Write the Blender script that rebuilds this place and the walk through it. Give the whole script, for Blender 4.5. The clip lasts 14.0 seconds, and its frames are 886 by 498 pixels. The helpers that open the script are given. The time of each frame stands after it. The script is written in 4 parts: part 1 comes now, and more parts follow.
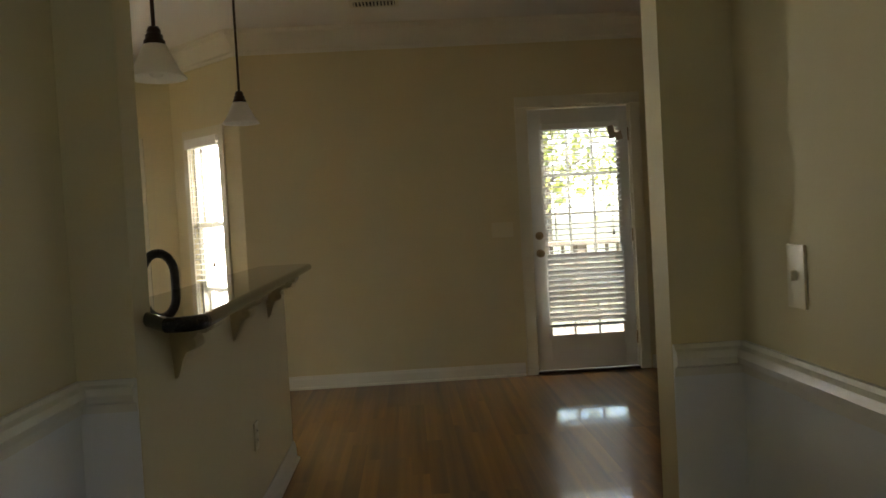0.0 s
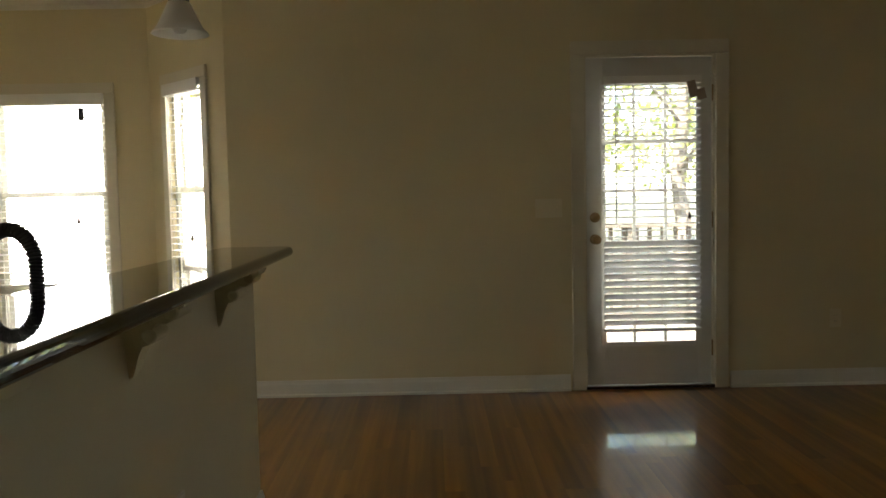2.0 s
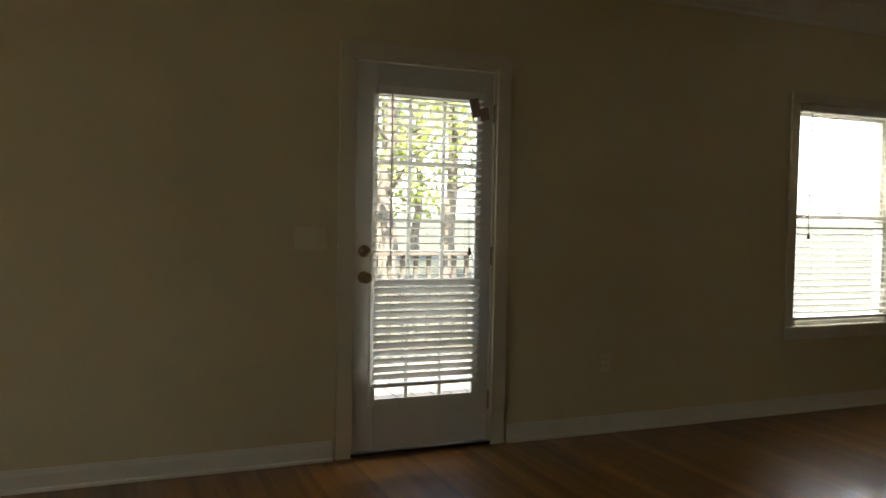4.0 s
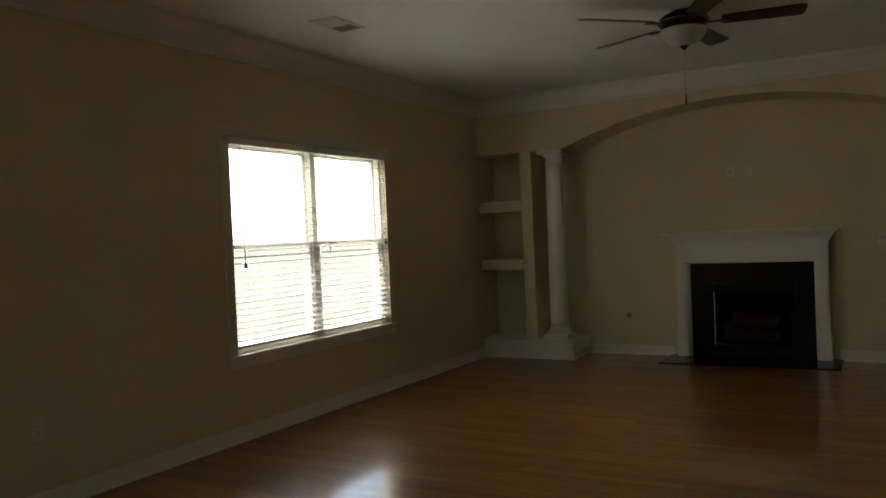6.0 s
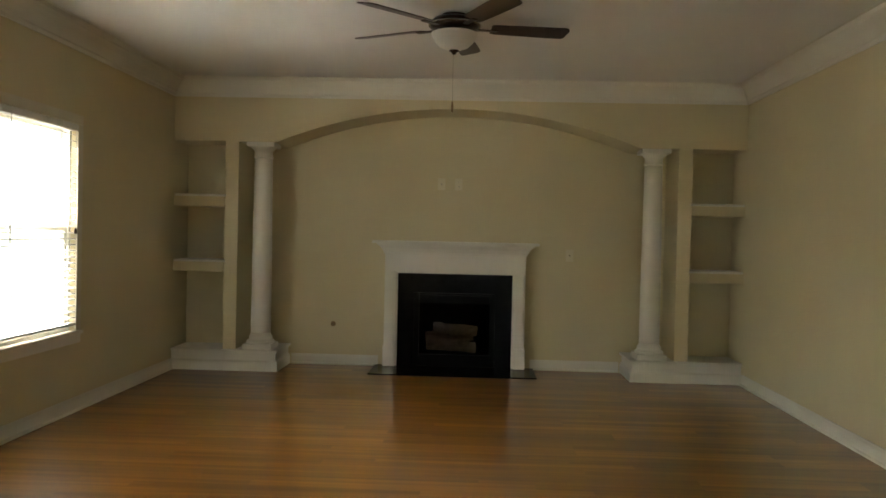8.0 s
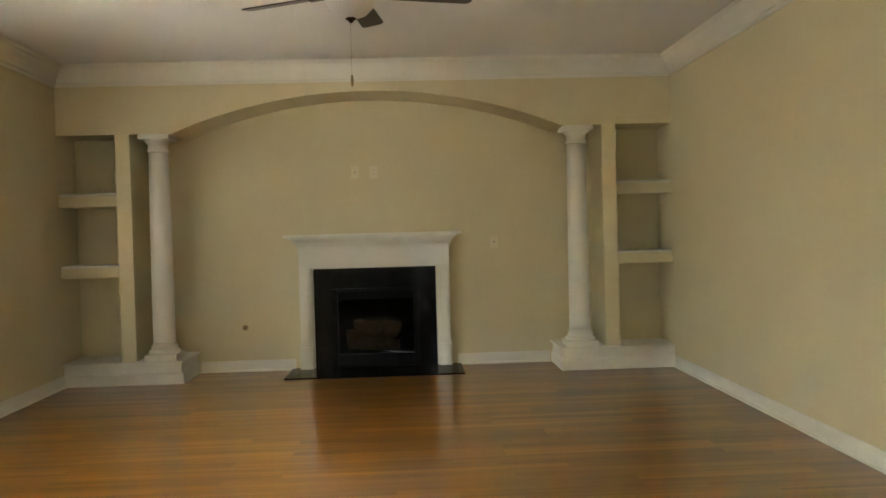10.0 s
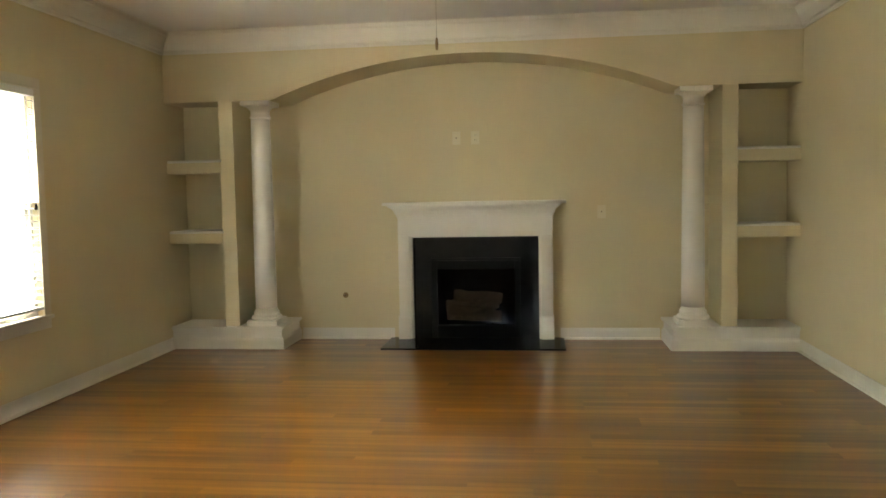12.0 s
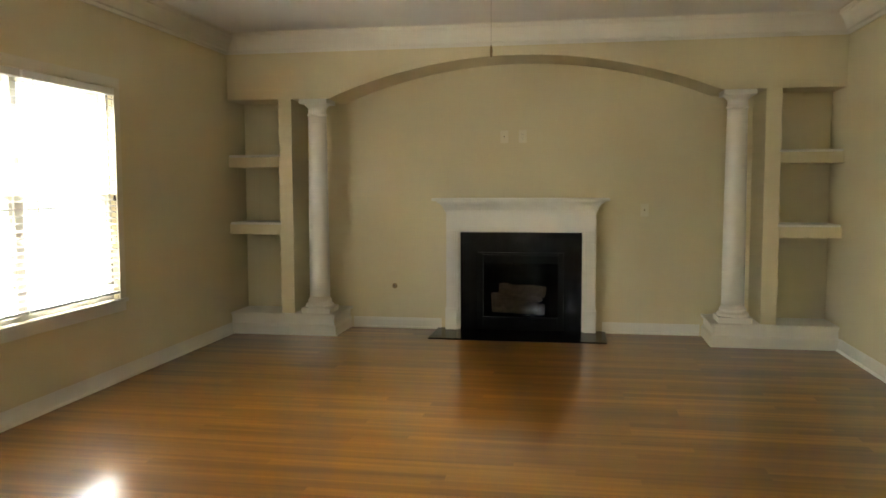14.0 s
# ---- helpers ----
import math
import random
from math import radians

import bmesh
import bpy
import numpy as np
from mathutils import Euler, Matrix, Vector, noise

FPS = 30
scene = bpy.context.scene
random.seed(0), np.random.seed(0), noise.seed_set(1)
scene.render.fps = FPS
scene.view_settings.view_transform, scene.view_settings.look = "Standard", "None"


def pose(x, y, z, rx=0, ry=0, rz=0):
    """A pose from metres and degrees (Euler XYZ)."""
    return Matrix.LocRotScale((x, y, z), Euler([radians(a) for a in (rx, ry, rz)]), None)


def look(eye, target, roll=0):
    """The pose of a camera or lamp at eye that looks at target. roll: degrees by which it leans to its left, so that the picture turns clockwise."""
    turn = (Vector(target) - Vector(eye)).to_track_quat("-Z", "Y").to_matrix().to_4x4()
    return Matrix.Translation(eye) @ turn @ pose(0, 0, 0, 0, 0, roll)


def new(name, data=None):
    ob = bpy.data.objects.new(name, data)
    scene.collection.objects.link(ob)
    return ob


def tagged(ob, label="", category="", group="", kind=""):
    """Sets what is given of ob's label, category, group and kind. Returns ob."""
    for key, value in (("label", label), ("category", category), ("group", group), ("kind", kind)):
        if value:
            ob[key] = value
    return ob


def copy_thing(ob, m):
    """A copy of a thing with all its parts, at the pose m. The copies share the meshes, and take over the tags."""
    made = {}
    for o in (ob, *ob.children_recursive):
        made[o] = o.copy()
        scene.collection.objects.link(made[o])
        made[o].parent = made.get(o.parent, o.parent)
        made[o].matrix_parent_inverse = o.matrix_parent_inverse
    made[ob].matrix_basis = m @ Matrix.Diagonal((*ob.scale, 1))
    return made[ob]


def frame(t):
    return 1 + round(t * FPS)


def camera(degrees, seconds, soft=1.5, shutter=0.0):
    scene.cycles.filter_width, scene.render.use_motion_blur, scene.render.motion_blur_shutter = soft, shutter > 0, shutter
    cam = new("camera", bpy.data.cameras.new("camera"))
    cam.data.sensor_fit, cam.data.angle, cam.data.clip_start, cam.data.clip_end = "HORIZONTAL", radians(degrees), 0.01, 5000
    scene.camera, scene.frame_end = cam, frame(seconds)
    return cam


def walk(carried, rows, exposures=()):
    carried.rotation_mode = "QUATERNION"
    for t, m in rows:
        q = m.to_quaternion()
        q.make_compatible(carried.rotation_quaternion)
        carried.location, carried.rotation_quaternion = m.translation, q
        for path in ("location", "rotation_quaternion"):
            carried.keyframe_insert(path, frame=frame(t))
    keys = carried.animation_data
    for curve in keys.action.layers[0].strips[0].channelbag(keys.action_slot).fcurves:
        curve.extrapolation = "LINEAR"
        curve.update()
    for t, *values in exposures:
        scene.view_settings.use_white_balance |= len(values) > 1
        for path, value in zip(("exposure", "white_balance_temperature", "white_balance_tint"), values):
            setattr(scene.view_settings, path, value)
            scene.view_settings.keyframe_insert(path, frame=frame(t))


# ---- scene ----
# ---- camera and walk ----
cam = camera(58, 14.0, soft=1.6)
PATH = [
    (0, -0.959, -6.153, 1.217, 2.39, -1.85, -3.16),
    (0.5, -0.930, -5.751, 1.191, 1.69, -1.89, -1.49),
    (1, -0.953, -5.454, 1.207, -1.30, -2.81, -0.60),
    (1.5, -0.976, -5.216, 1.242, 2.40, -2.48, -1.49),
    (2, -0.944, -4.931, 1.212, 0.60, -3.60, -1.16),
    (2.2, -0.907, -4.824, 1.234, -0.71, -3.40, -1.24),
    (4.5, -1.215, -3.893, 1.314, 31.37, -2.49, 0.35),
    (5, -1.053, -3.960, 1.359, 39.31, -2.49, -1.35),
    (5.5, -1.038, -3.902, 1.361, 50.88, -1.36, -1.82),
    (6, -0.976, -3.819, 1.324, 60.95, -0.98, -2.50),
    (6.5, -0.871, -3.655, 1.308, 66.29, -0.50, -0.99),
    (7, -0.767, -3.390, 1.327, 72.07, -1.10, 0.19),
    (7.5, -0.735, -3.077, 1.317, 80.40, -1.57, -0.34),
    (8, -0.689, -2.841, 1.322, 87.74, -1.04, 1.26),
    (8.5, -0.529, -2.964, 1.300, 90.02, -1.39, 0.19),
    (8.7, -0.460, -2.995, 1.289, 90.51, -1.19, -0.49),
    (10.8, -0.125, -2.977, 1.243, 93.02, -1.54, -1.22),
    (11, -0.084, -2.992, 1.265, 91.62, -2.53, -0.49),
    (11.5, 0.004, -3.100, 1.316, 86.67, -3.13, -0.82),
    (12, 0.049, -3.226, 1.320, 83.14, -3.92, -1.10),
    (12.5, 0.053, -3.270, 1.354, 81.52, -5.10, -1.31),
    (13, -0.003, -3.276, 1.350, 81.04, -4.87, -1.25),
    (13.5, -0.110, -3.255, 1.346, 80.78, -4.00, -2.59),
    (14, -0.239, -3.198, 1.359, 80.29, -4.46, -0.20),
]
EXPOSURE = [(t, e, k, 9) for t, e, k in ((0, 3.14, 6950), (0.5, 3.06, 6900), (1, 3.12, 6800), (2.2, 3.14, 6700), (5, 2.62, 6700), (6.5, 2.92, 6750), (7.5, 3.6, 6850), (8.5, 4.6, 6850), (11, 4.95, 6800), (12.5, 5.1, 6750), (14, 4.9, 6750))]
walk(cam, [(t, pose(x, y, z, 90 + p, 0, -w) @ pose(0, 0, 0, 0, 0, r)) for t, x, y, z, w, p, r in PATH], EXPOSURE)

# ---- world and light ----
world = bpy.data.worlds.new("sky")
scene.world = world
world.use_nodes = True
wn = world.node_tree.nodes
sky = wn.new("ShaderNodeTexSky")
sky.sky_type = "NISHITA"
sky.sun_disc = False
sky.sun_elevation, sky.sun_rotation = radians(63), radians(210)
world.node_tree.links.new(sky.outputs[0], wn["Background"].inputs[0])
wn["Background"].inputs[1].default_value = 0.15
sun_data = bpy.data.lights.new("sun", "SUN")
sun_data.energy, sun_data.angle, sun_data.color = 5.0, radians(0.5), (1.0, 0.95, 0.87)
sun = new("sun", sun_data)
sun.matrix_world = look((-8, -13, 30), (0, 0, 0))


def sky_lamp(name, watts, w, h, eye, target):
    """Stands in for the sky's light at a window's opening; hall and kitchen ones are added fill."""
    d = bpy.data.lights.new(name, "AREA")
    d.energy, d.shape, d.size, d.size_y, d.color = watts, "RECTANGLE", w, h, (1.0, 0.97, 0.92)
    new(name, d).matrix_world = look(eye, target)


sky_lamp("sky_at_twin_window", 145, 5.4, 2.6, (4.6, 2.1, 4.05), (4.6, -0.2, 1.2))
# added fill for the hall's west wall and the bar wall, source unseen
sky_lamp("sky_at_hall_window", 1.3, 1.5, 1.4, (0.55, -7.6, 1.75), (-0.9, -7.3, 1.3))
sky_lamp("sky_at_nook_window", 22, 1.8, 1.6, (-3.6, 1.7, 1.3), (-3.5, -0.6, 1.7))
sky_lamp("sky_at_bay_window", 8, 0.7, 1.6, (-2.2, 0.62, 1.3), (-2.9, -0.08, 1.35))
# added fill light from the west, at a kitchen window that is never in view
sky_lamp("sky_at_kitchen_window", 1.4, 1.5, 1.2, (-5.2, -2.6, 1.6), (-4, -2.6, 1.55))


# ---- materials ----
def mat(name, color, rough=0.6, metal=0.0, vary=0.06, scale=3.0, bump=0.0, bscale=120.0, coat=0.0):
    """Painted or plain surface with soft large-scale variation, fine grain and relief."""
    m = bpy.data.materials.new(name)
    m.use_nodes = True
    nt = m.node_tree
    b = nt.nodes["Principled BSDF"]
    b.inputs["Roughness"].default_value = rough
    b.inputs["Metallic"].default_value = metal
    b.inputs["Coat Weight"].default_value = coat
    tc = nt.nodes.new("ShaderNodeTexCoord")
    n1 = nt.nodes.new("ShaderNodeTexNoise")
    n1.inputs["Scale"].default_value, n1.inputs["Detail"].default_value = scale, 5
    n2 = nt.nodes.new("ShaderNodeTexNoise")
    n2.inputs["Scale"].default_value, n2.inputs["Detail"].default_value = bscale, 2
    nt.links.new(tc.outputs["Object"], n1.inputs["Vector"])
    nt.links.new(tc.outputs["Object"], n2.inputs["Vector"])
    add = nt.nodes.new("ShaderNodeMath")
    add.operation = "MULTIPLY_ADD"
    nt.links.new(n2.outputs["Fac"], add.inputs[0])
    add.inputs[1].default_value = 0.25
    nt.links.new(n1.outputs["Fac"], add.inputs[2])
    ramp = nt.nodes.new("ShaderNodeValToRGB")
    e = ramp.color_ramp.elements
    e[0].position, e[1].position = 0.35, 0.9
    e[0].color = (*[c * (1 - vary) for c in color], 1)
    e[1].color = (*[min(1, c * (1 + vary)) for c in color], 1)
    nt.links.new(add.outputs[0], ramp.inputs[0])
    nt.links.new(ramp.outputs[0], b.inputs["Base Color"])
    rr = nt.nodes.new("ShaderNodeMath")
    rr.operation = "MULTIPLY_ADD"
    nt.links.new(n1.outputs["Fac"], rr.inputs[0])
    rr.inputs[1].default_value, rr.inputs[2].default_value = rough * 0.3, rough * 0.85
    nt.links.new(rr.outputs[0], b.inputs["Roughness"])
    if bump:
        bp = nt.nodes.new("ShaderNodeBump")
        bp.inputs["Strength"].default_value, bp.inputs["Distance"].default_value = bump, 0.002
        nt.links.new(n2.outputs["Fac"], bp.inputs["Height"])
        nt.links.new(bp.outputs[0], b.inputs["Normal"])
    return m


def plank_material(name, island):
    m = bpy.data.materials.new(name)
    m.use_nodes = True
    nt = m.node_tree
    b = nt.nodes["Principled BSDF"]
    tc = nt.nodes.new("ShaderNodeTexCoord")
    if island:
        rnd = nt.nodes.new("ShaderNodeNewGeometry").outputs["Random Per Island"]
    else:
        rnd = nt.nodes.new("ShaderNodeObjectInfo").outputs["Random"]
    sh = nt.nodes.new("ShaderNodeVectorMath")
    sh.operation = "MULTIPLY_ADD"
    cmb = nt.nodes.new("ShaderNodeCombineXYZ")
    for k in range(3):
        nt.links.new(rnd, cmb.inputs[k])
    nt.links.new(cmb.outputs[0], sh.inputs[0])
    sh.inputs[1].default_value = (37, 53, 11)
    nt.links.new(tc.outputs["Object"], sh.inputs[2])
    stretch = nt.nodes.new("ShaderNodeMapping")
    stretch.inputs["Scale"].default_value = (22, 0.6, 10)
    nt.links.new(sh.outputs[0], stretch.inputs[0])
    grain = nt.nodes.new("ShaderNodeTexNoise")
    grain.inputs["Scale"].default_value, grain.inputs["Detail"].default_value, grain.inputs["Distortion"].default_value = 1.0, 3, 0.2
    nt.links.new(stretch.outputs[0], grain.inputs["Vector"])
    mix = nt.nodes.new("ShaderNodeMath")
    mix.operation = "MULTIPLY_ADD"
    nt.links.new(rnd, mix.inputs[0])
    mix.inputs[1].default_value = 0.32
    soft_grain = nt.nodes.new("ShaderNodeMath")
    soft_grain.operation = "MULTIPLY_ADD"
    nt.links.new(grain.outputs["Fac"], soft_grain.inputs[0])
    soft_grain.inputs[1].default_value, soft_grain.inputs[2].default_value = 0.95, -0.07
    nt.links.new(soft_grain.outputs[0], mix.inputs[2])
    ramp = nt.nodes.new("ShaderNodeValToRGB")
    e = ramp.color_ramp.elements
    e[0].position, e[0].color = 0.3, (0.135, 0.049, 0.0055, 1)
    e[1].position, e[1].color = 1.0, (0.375, 0.168, 0.022, 1)
    mid = e.new(0.6)
    mid.color = (0.23, 0.093, 0.011, 1)
    nt.links.new(mix.outputs[0], ramp.inputs[0])
    nt.links.new(ramp.outputs[0], b.inputs["Base Color"])
    wear = nt.nodes.new("ShaderNodeTexNoise")
    wear.inputs["Scale"].default_value, wear.inputs["Detail"].default_value = 2.2, 4
    nt.links.new(tc.outputs["Object"], wear.inputs["Vector"])
    rr = nt.nodes.new("ShaderNodeMath")
    rr.operation = "MULTIPLY_ADD"
    nt.links.new(wear.outputs["Fac"], rr.inputs[0])
    rr.inputs[1].default_value, rr.inputs[2].default_value = 0.1, 0.30
    nt.links.new(rr.outputs[0], b.inputs["Roughness"])
    b.inputs["Specular IOR Level"].default_value = 0.3
    b.inputs["Coat Weight"].default_value, b.inputs["Coat Roughness"].default_value = 0.95, 0.075
    return m


def granite_material():
    m = mat("black granite", (0.018, 0.018, 0.02), rough=0.025, vary=0.5, scale=60)
    nt = m.node_tree
    b = nt.nodes["Principled BSDF"]
    tc = nt.nodes.new("ShaderNodeTexCoord")
    v = nt.nodes.new("ShaderNodeTexVoronoi")
    v.inputs["Scale"].default_value = 240
    nt.links.new(tc.outputs["Object"], v.inputs["Vector"])
    ramp = nt.nodes.new("ShaderNodeValToRGB")
    e = ramp.color_ramp.elements
    e[0].position, e[0].color = 0.06, (0.12, 0.115, 0.11, 1)
    e[1].position, e[1].color = 0.2, (0.014, 0.014, 0.016, 1)
    nt.links.new(v.outputs["Distance"], ramp.inputs[0])
    nt.links.new(ramp.outputs[0], b.inputs["Base Color"])
    return m


def glass_material(name, color=(1, 1, 1), rough=0.0):
    m = bpy.data.materials.new(name)
    m.use_nodes = True
    b = m.node_tree.nodes["Principled BSDF"]
    b.inputs["Base Color"].default_value = (*color, 1)
    b.inputs["Transmission Weight"].default_value = 1.0
    b.inputs["Roughness"].default_value = rough
    b.inputs["IOR"].default_value = 1.45
    return m


def leaf_material(name, a, c):
    m = bpy.data.materials.new(name)
    m.use_nodes = True
    nt = m.node_tree
    b = nt.nodes["Principled BSDF"]
    g = nt.nodes.new("ShaderNodeNewGeometry")
    ramp = nt.nodes.new("ShaderNodeValToRGB")
    e = ramp.color_ramp.elements
    e[0].color, e[1].color = (*a, 1), (*c, 1)
    nt.links.new(g.outputs["Random Per Island"], ramp.inputs[0])
    nt.links.new(ramp.outputs[0], b.inputs["Base Color"])
    b.inputs["Roughness"].default_value = 0.55
    through_light = nt.nodes.new("ShaderNodeBsdfTranslucent")
    nt.links.new(ramp.outputs[0], through_light.inputs["Color"])
    both = nt.nodes.new("ShaderNodeAddShader")
    nt.links.new(b.outputs[0], both.inputs[0])
    nt.links.new(through_light.outputs[0], both.inputs[1])
    nt.links.new(both.outputs[0], nt.nodes["Material Output"].inputs[0])
    return m


M_WALL = mat("cream wall paint", (0.64, 0.562, 0.352), 0.75, vary=0.045, scale=1.6, bump=0.25, bscale=260)
M_CEIL = mat("white ceiling paint", (0.78, 0.77, 0.74), 0.9, vary=0.03, scale=1.2, bump=0.3, bscale=200)
M_TRIM = mat("white trim paint", (0.71, 0.685, 0.595), 0.38, vary=0.03, scale=5, bump=0.05, bscale=300)
M_WAINS = mat("white wainscot paint", (0.76, 0.77, 0.76), 0.45, vary=0.04, scale=3, bump=0.08, bscale=240)
M_DOOR = mat("white door paint", (0.68, 0.67, 0.62), 0.35, vary=0.04, scale=4, bump=0.05)
M_CASE = mat("off-white casing paint", (0.65, 0.60, 0.46), 0.4, vary=0.03, scale=5, bump=0.05, bscale=300)
M_BLIND = mat("white vinyl slat", (0.80, 0.79, 0.75), 0.4, vary=0.03, scale=9)
M_CORD = mat("white cord", (0.7, 0.69, 0.65), 0.8)
M_PLANK = plank_material("honey oak plank", False)
M_PLANKS = plank_material("honey oak planks", True)
M_SUB = mat("dark subfloor", (0.05, 0.025, 0.012), 0.8)
M_GRANITE = granite_material()
M_SLATE = mat("polished black stone", (0.007, 0.007, 0.0085), 0.16, vary=0.3, scale=14)
M_SLATE.node_tree.nodes["Principled BSDF"].inputs["Specular IOR Level"].default_value = 0.1
M_IRON = mat("black iron", (0.005, 0.005, 0.0055), 0.6, metal=0.0, vary=0.3, scale=20, bump=0.2)
M_FIREBOX = mat("sooty firebrick", (0.012, 0.010, 0.009), 0.9, vary=0.4, scale=12, bump=0.5, bscale=60)
M_LOG = mat("ceramic log", (0.24, 0.17, 0.11), 0.85, vary=0.4, scale=18, bump=0.6, bscale=50)
M_BRONZE = mat("oil-rubbed bronze", (0.045, 0.028, 0.02), 0.32, metal=0.9, vary=0.3, scale=25)
M_NICKEL = mat("brushed nickel", (0.45, 0.42, 0.38), 0.25, metal=1.0, vary=0.1, scale=40)
M_BRASS = mat("antique brass", (0.30, 0.21, 0.11), 0.35, metal=1.0, vary=0.2, scale=30)
M_BLADE = mat("dark walnut blade", (0.035, 0.016, 0.01), 0.35, vary=0.4, scale=12)
M_SHADE = mat("frosted alabaster glass", (0.80, 0.78, 0.72), 0.35, vary=0.06, scale=14)
glow = M_SHADE.node_tree
thin = glow.nodes.new("ShaderNodeBsdfTranslucent")
thin.inputs["Color"].default_value = (0.9, 0.88, 0.82, 1)
half = glow.nodes.new("ShaderNodeMixShader")
half.inputs[0].default_value = 0.55
glow.links.new(glow.nodes["Principled BSDF"].outputs[0], half.inputs[1])
glow.links.new(thin.outputs[0], half.inputs[2])
glow.links.new(half.outputs[0], glow.nodes["Material Output"].inputs[0])
M_PLATE = mat("ivory plastic", (0.69, 0.63, 0.45), 0.35, vary=0.03)
M_DARK = mat("dark slot", (0.02, 0.02, 0.02), 0.7)
M_TAPE = mat("tan broken plastic", (0.33, 0.25, 0.19), 0.6, vary=0.15, scale=20)
M_CAB = mat("kitchen cabinet paint", (0.55, 0.50, 0.42), 0.45, vary=0.05)
M_BLACK = mat("black rubber spring", (0.02, 0.018, 0.018), 0.4, vary=0.3, scale=40)
M_GLASS = glass_material("window glass")
M_FGLASS = glass_material("dark firebox glass", (0.30, 0.28, 0.25))
M_FGLASS.node_tree.nodes["Principled BSDF"].inputs["IOR"].default_value = 1.12
M_IRON.node_tree.nodes["Principled BSDF"].inputs["Specular IOR Level"].default_value = 0.08
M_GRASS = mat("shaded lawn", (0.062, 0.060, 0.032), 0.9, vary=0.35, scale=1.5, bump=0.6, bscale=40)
M_BARK = mat("grey bark", (0.19, 0.155, 0.12), 0.9, vary=0.35, scale=9, bump=0.8, bscale=30)
M_LEAF = leaf_material("leaf", (0.11, 0.13, 0.025), (0.20, 0.21, 0.05))
M_FENCE = mat("weathered deck wood", (0.13, 0.112, 0.088), 0.85, vary=0.25, scale=6, bump=0.4)


# ---- mesh helpers ----
def mesh_of(bm, name, m):
    bmesh.ops.recalc_face_normals(bm, faces=bm.faces)
    me = bpy.data.meshes.new(name)
    bm.to_mesh(me)
    bm.free()
    me.materials.append(m)
    return me


def part(name, bm, m, parent=None, label="", smooth=False):
    me = mesh_of(bm, name, m)
    if smooth:
        for p in me.polygons:
            p.use_smooth = True
    ob = new(name, me)
    if parent is not None:
        ob.parent = parent
    if label:
        tagged(ob, label)
    return ob


def structure(name, bm, m, label, category):
    return tagged(part(name, bm, m), label, category, kind="structure")


def thing(name, label, category, at=(0, 0, 0), group="", kind=""):
    ob = new(name)
    ob.empty_display_size = 0.1
    ob.location = at
    return tagged(ob, label, category, group, kind)


def box(x0, y0, z0, x1, y1, z1, bevel=0.0, bm=None):
    own = bmesh.new()
    bmesh.ops.create_cube(own, size=1)
    for v in own.verts:
        v.co = Vector((x0 + (v.co.x + 0.5) * (x1 - x0), y0 + (v.co.y + 0.5) * (y1 - y0), z0 + (v.co.z + 0.5) * (z1 - z0)))
    if bevel:
        bmesh.ops.bevel(own, geom=own.edges[:], offset=bevel, segments=2, affect="EDGES", profile=0.6)
    if bm is None:
        return own
    return joined(bm, own)


def joined(bm, other):
    me = bpy.data.meshes.new("tmp")
    other.to_mesh(me)
    other.free()
    bm.from_mesh(me)
    bpy.data.meshes.remove(me)
    return bm


def lathe(profile, n=32, bm=None, at=(0, 0, 0)):
    """Turns (radius, height) pairs about the z axis through at."""
    bm = bm or bmesh.new()
    rings = []
    for r, z in profile:
        if r < 1e-5:
            rings.append([bm.verts.new((at[0], at[1], at[2] + z))])
        else:
            rings.append([bm.verts.new((at[0] + r * math.cos(2 * math.pi * k / n), at[1] + r * math.sin(2 * math.pi * k / n), at[2] + z)) for k in range(n)])
    for a, b in zip(rings, rings[1:]):
        for k in range(n):
            f = [a[k % len(a)], a[(k + 1) % len(a)], b[(k + 1) % len(b)], b[k % len(b)]]
            f = list(dict.fromkeys(f))
            if len(f) > 2:
                bm.faces.new(f)
    return bm


def tube(points, radius, n=10, bm=None, ends=True):
    """A round bar along points; radius is a number or one for each point."""
    bm = bm or bmesh.new()
    pts = [Vector(p) for p in points]
    rad = radius if isinstance(radius, (list, tuple)) else [radius] * len(pts)
    rings, side = [], None
    for k, p in enumerate(pts):
        d = (pts[min(k + 1, len(pts) - 1)] - pts[max(k - 1, 0)]).normalized()
        if side is None:
            side = d.orthogonal().normalized()
        side = (side - d * side.dot(d)).normalized()
        up = d.cross(side)
        rings.append([bm.verts.new(p + rad[k] * (side * math.cos(2 * math.pi * j / n) + up * math.sin(2 * math.pi * j / n))) for j in range(n)])
    for a, b in zip(rings, rings[1:]):
        for j in range(n):
            bm.faces.new((a[j], a[(j + 1) % n], b[(j + 1) % n], b[j]))
    if ends:
        bm.faces.new(rings[0][::-1])
        bm.faces.new(rings[-1])
    return bm


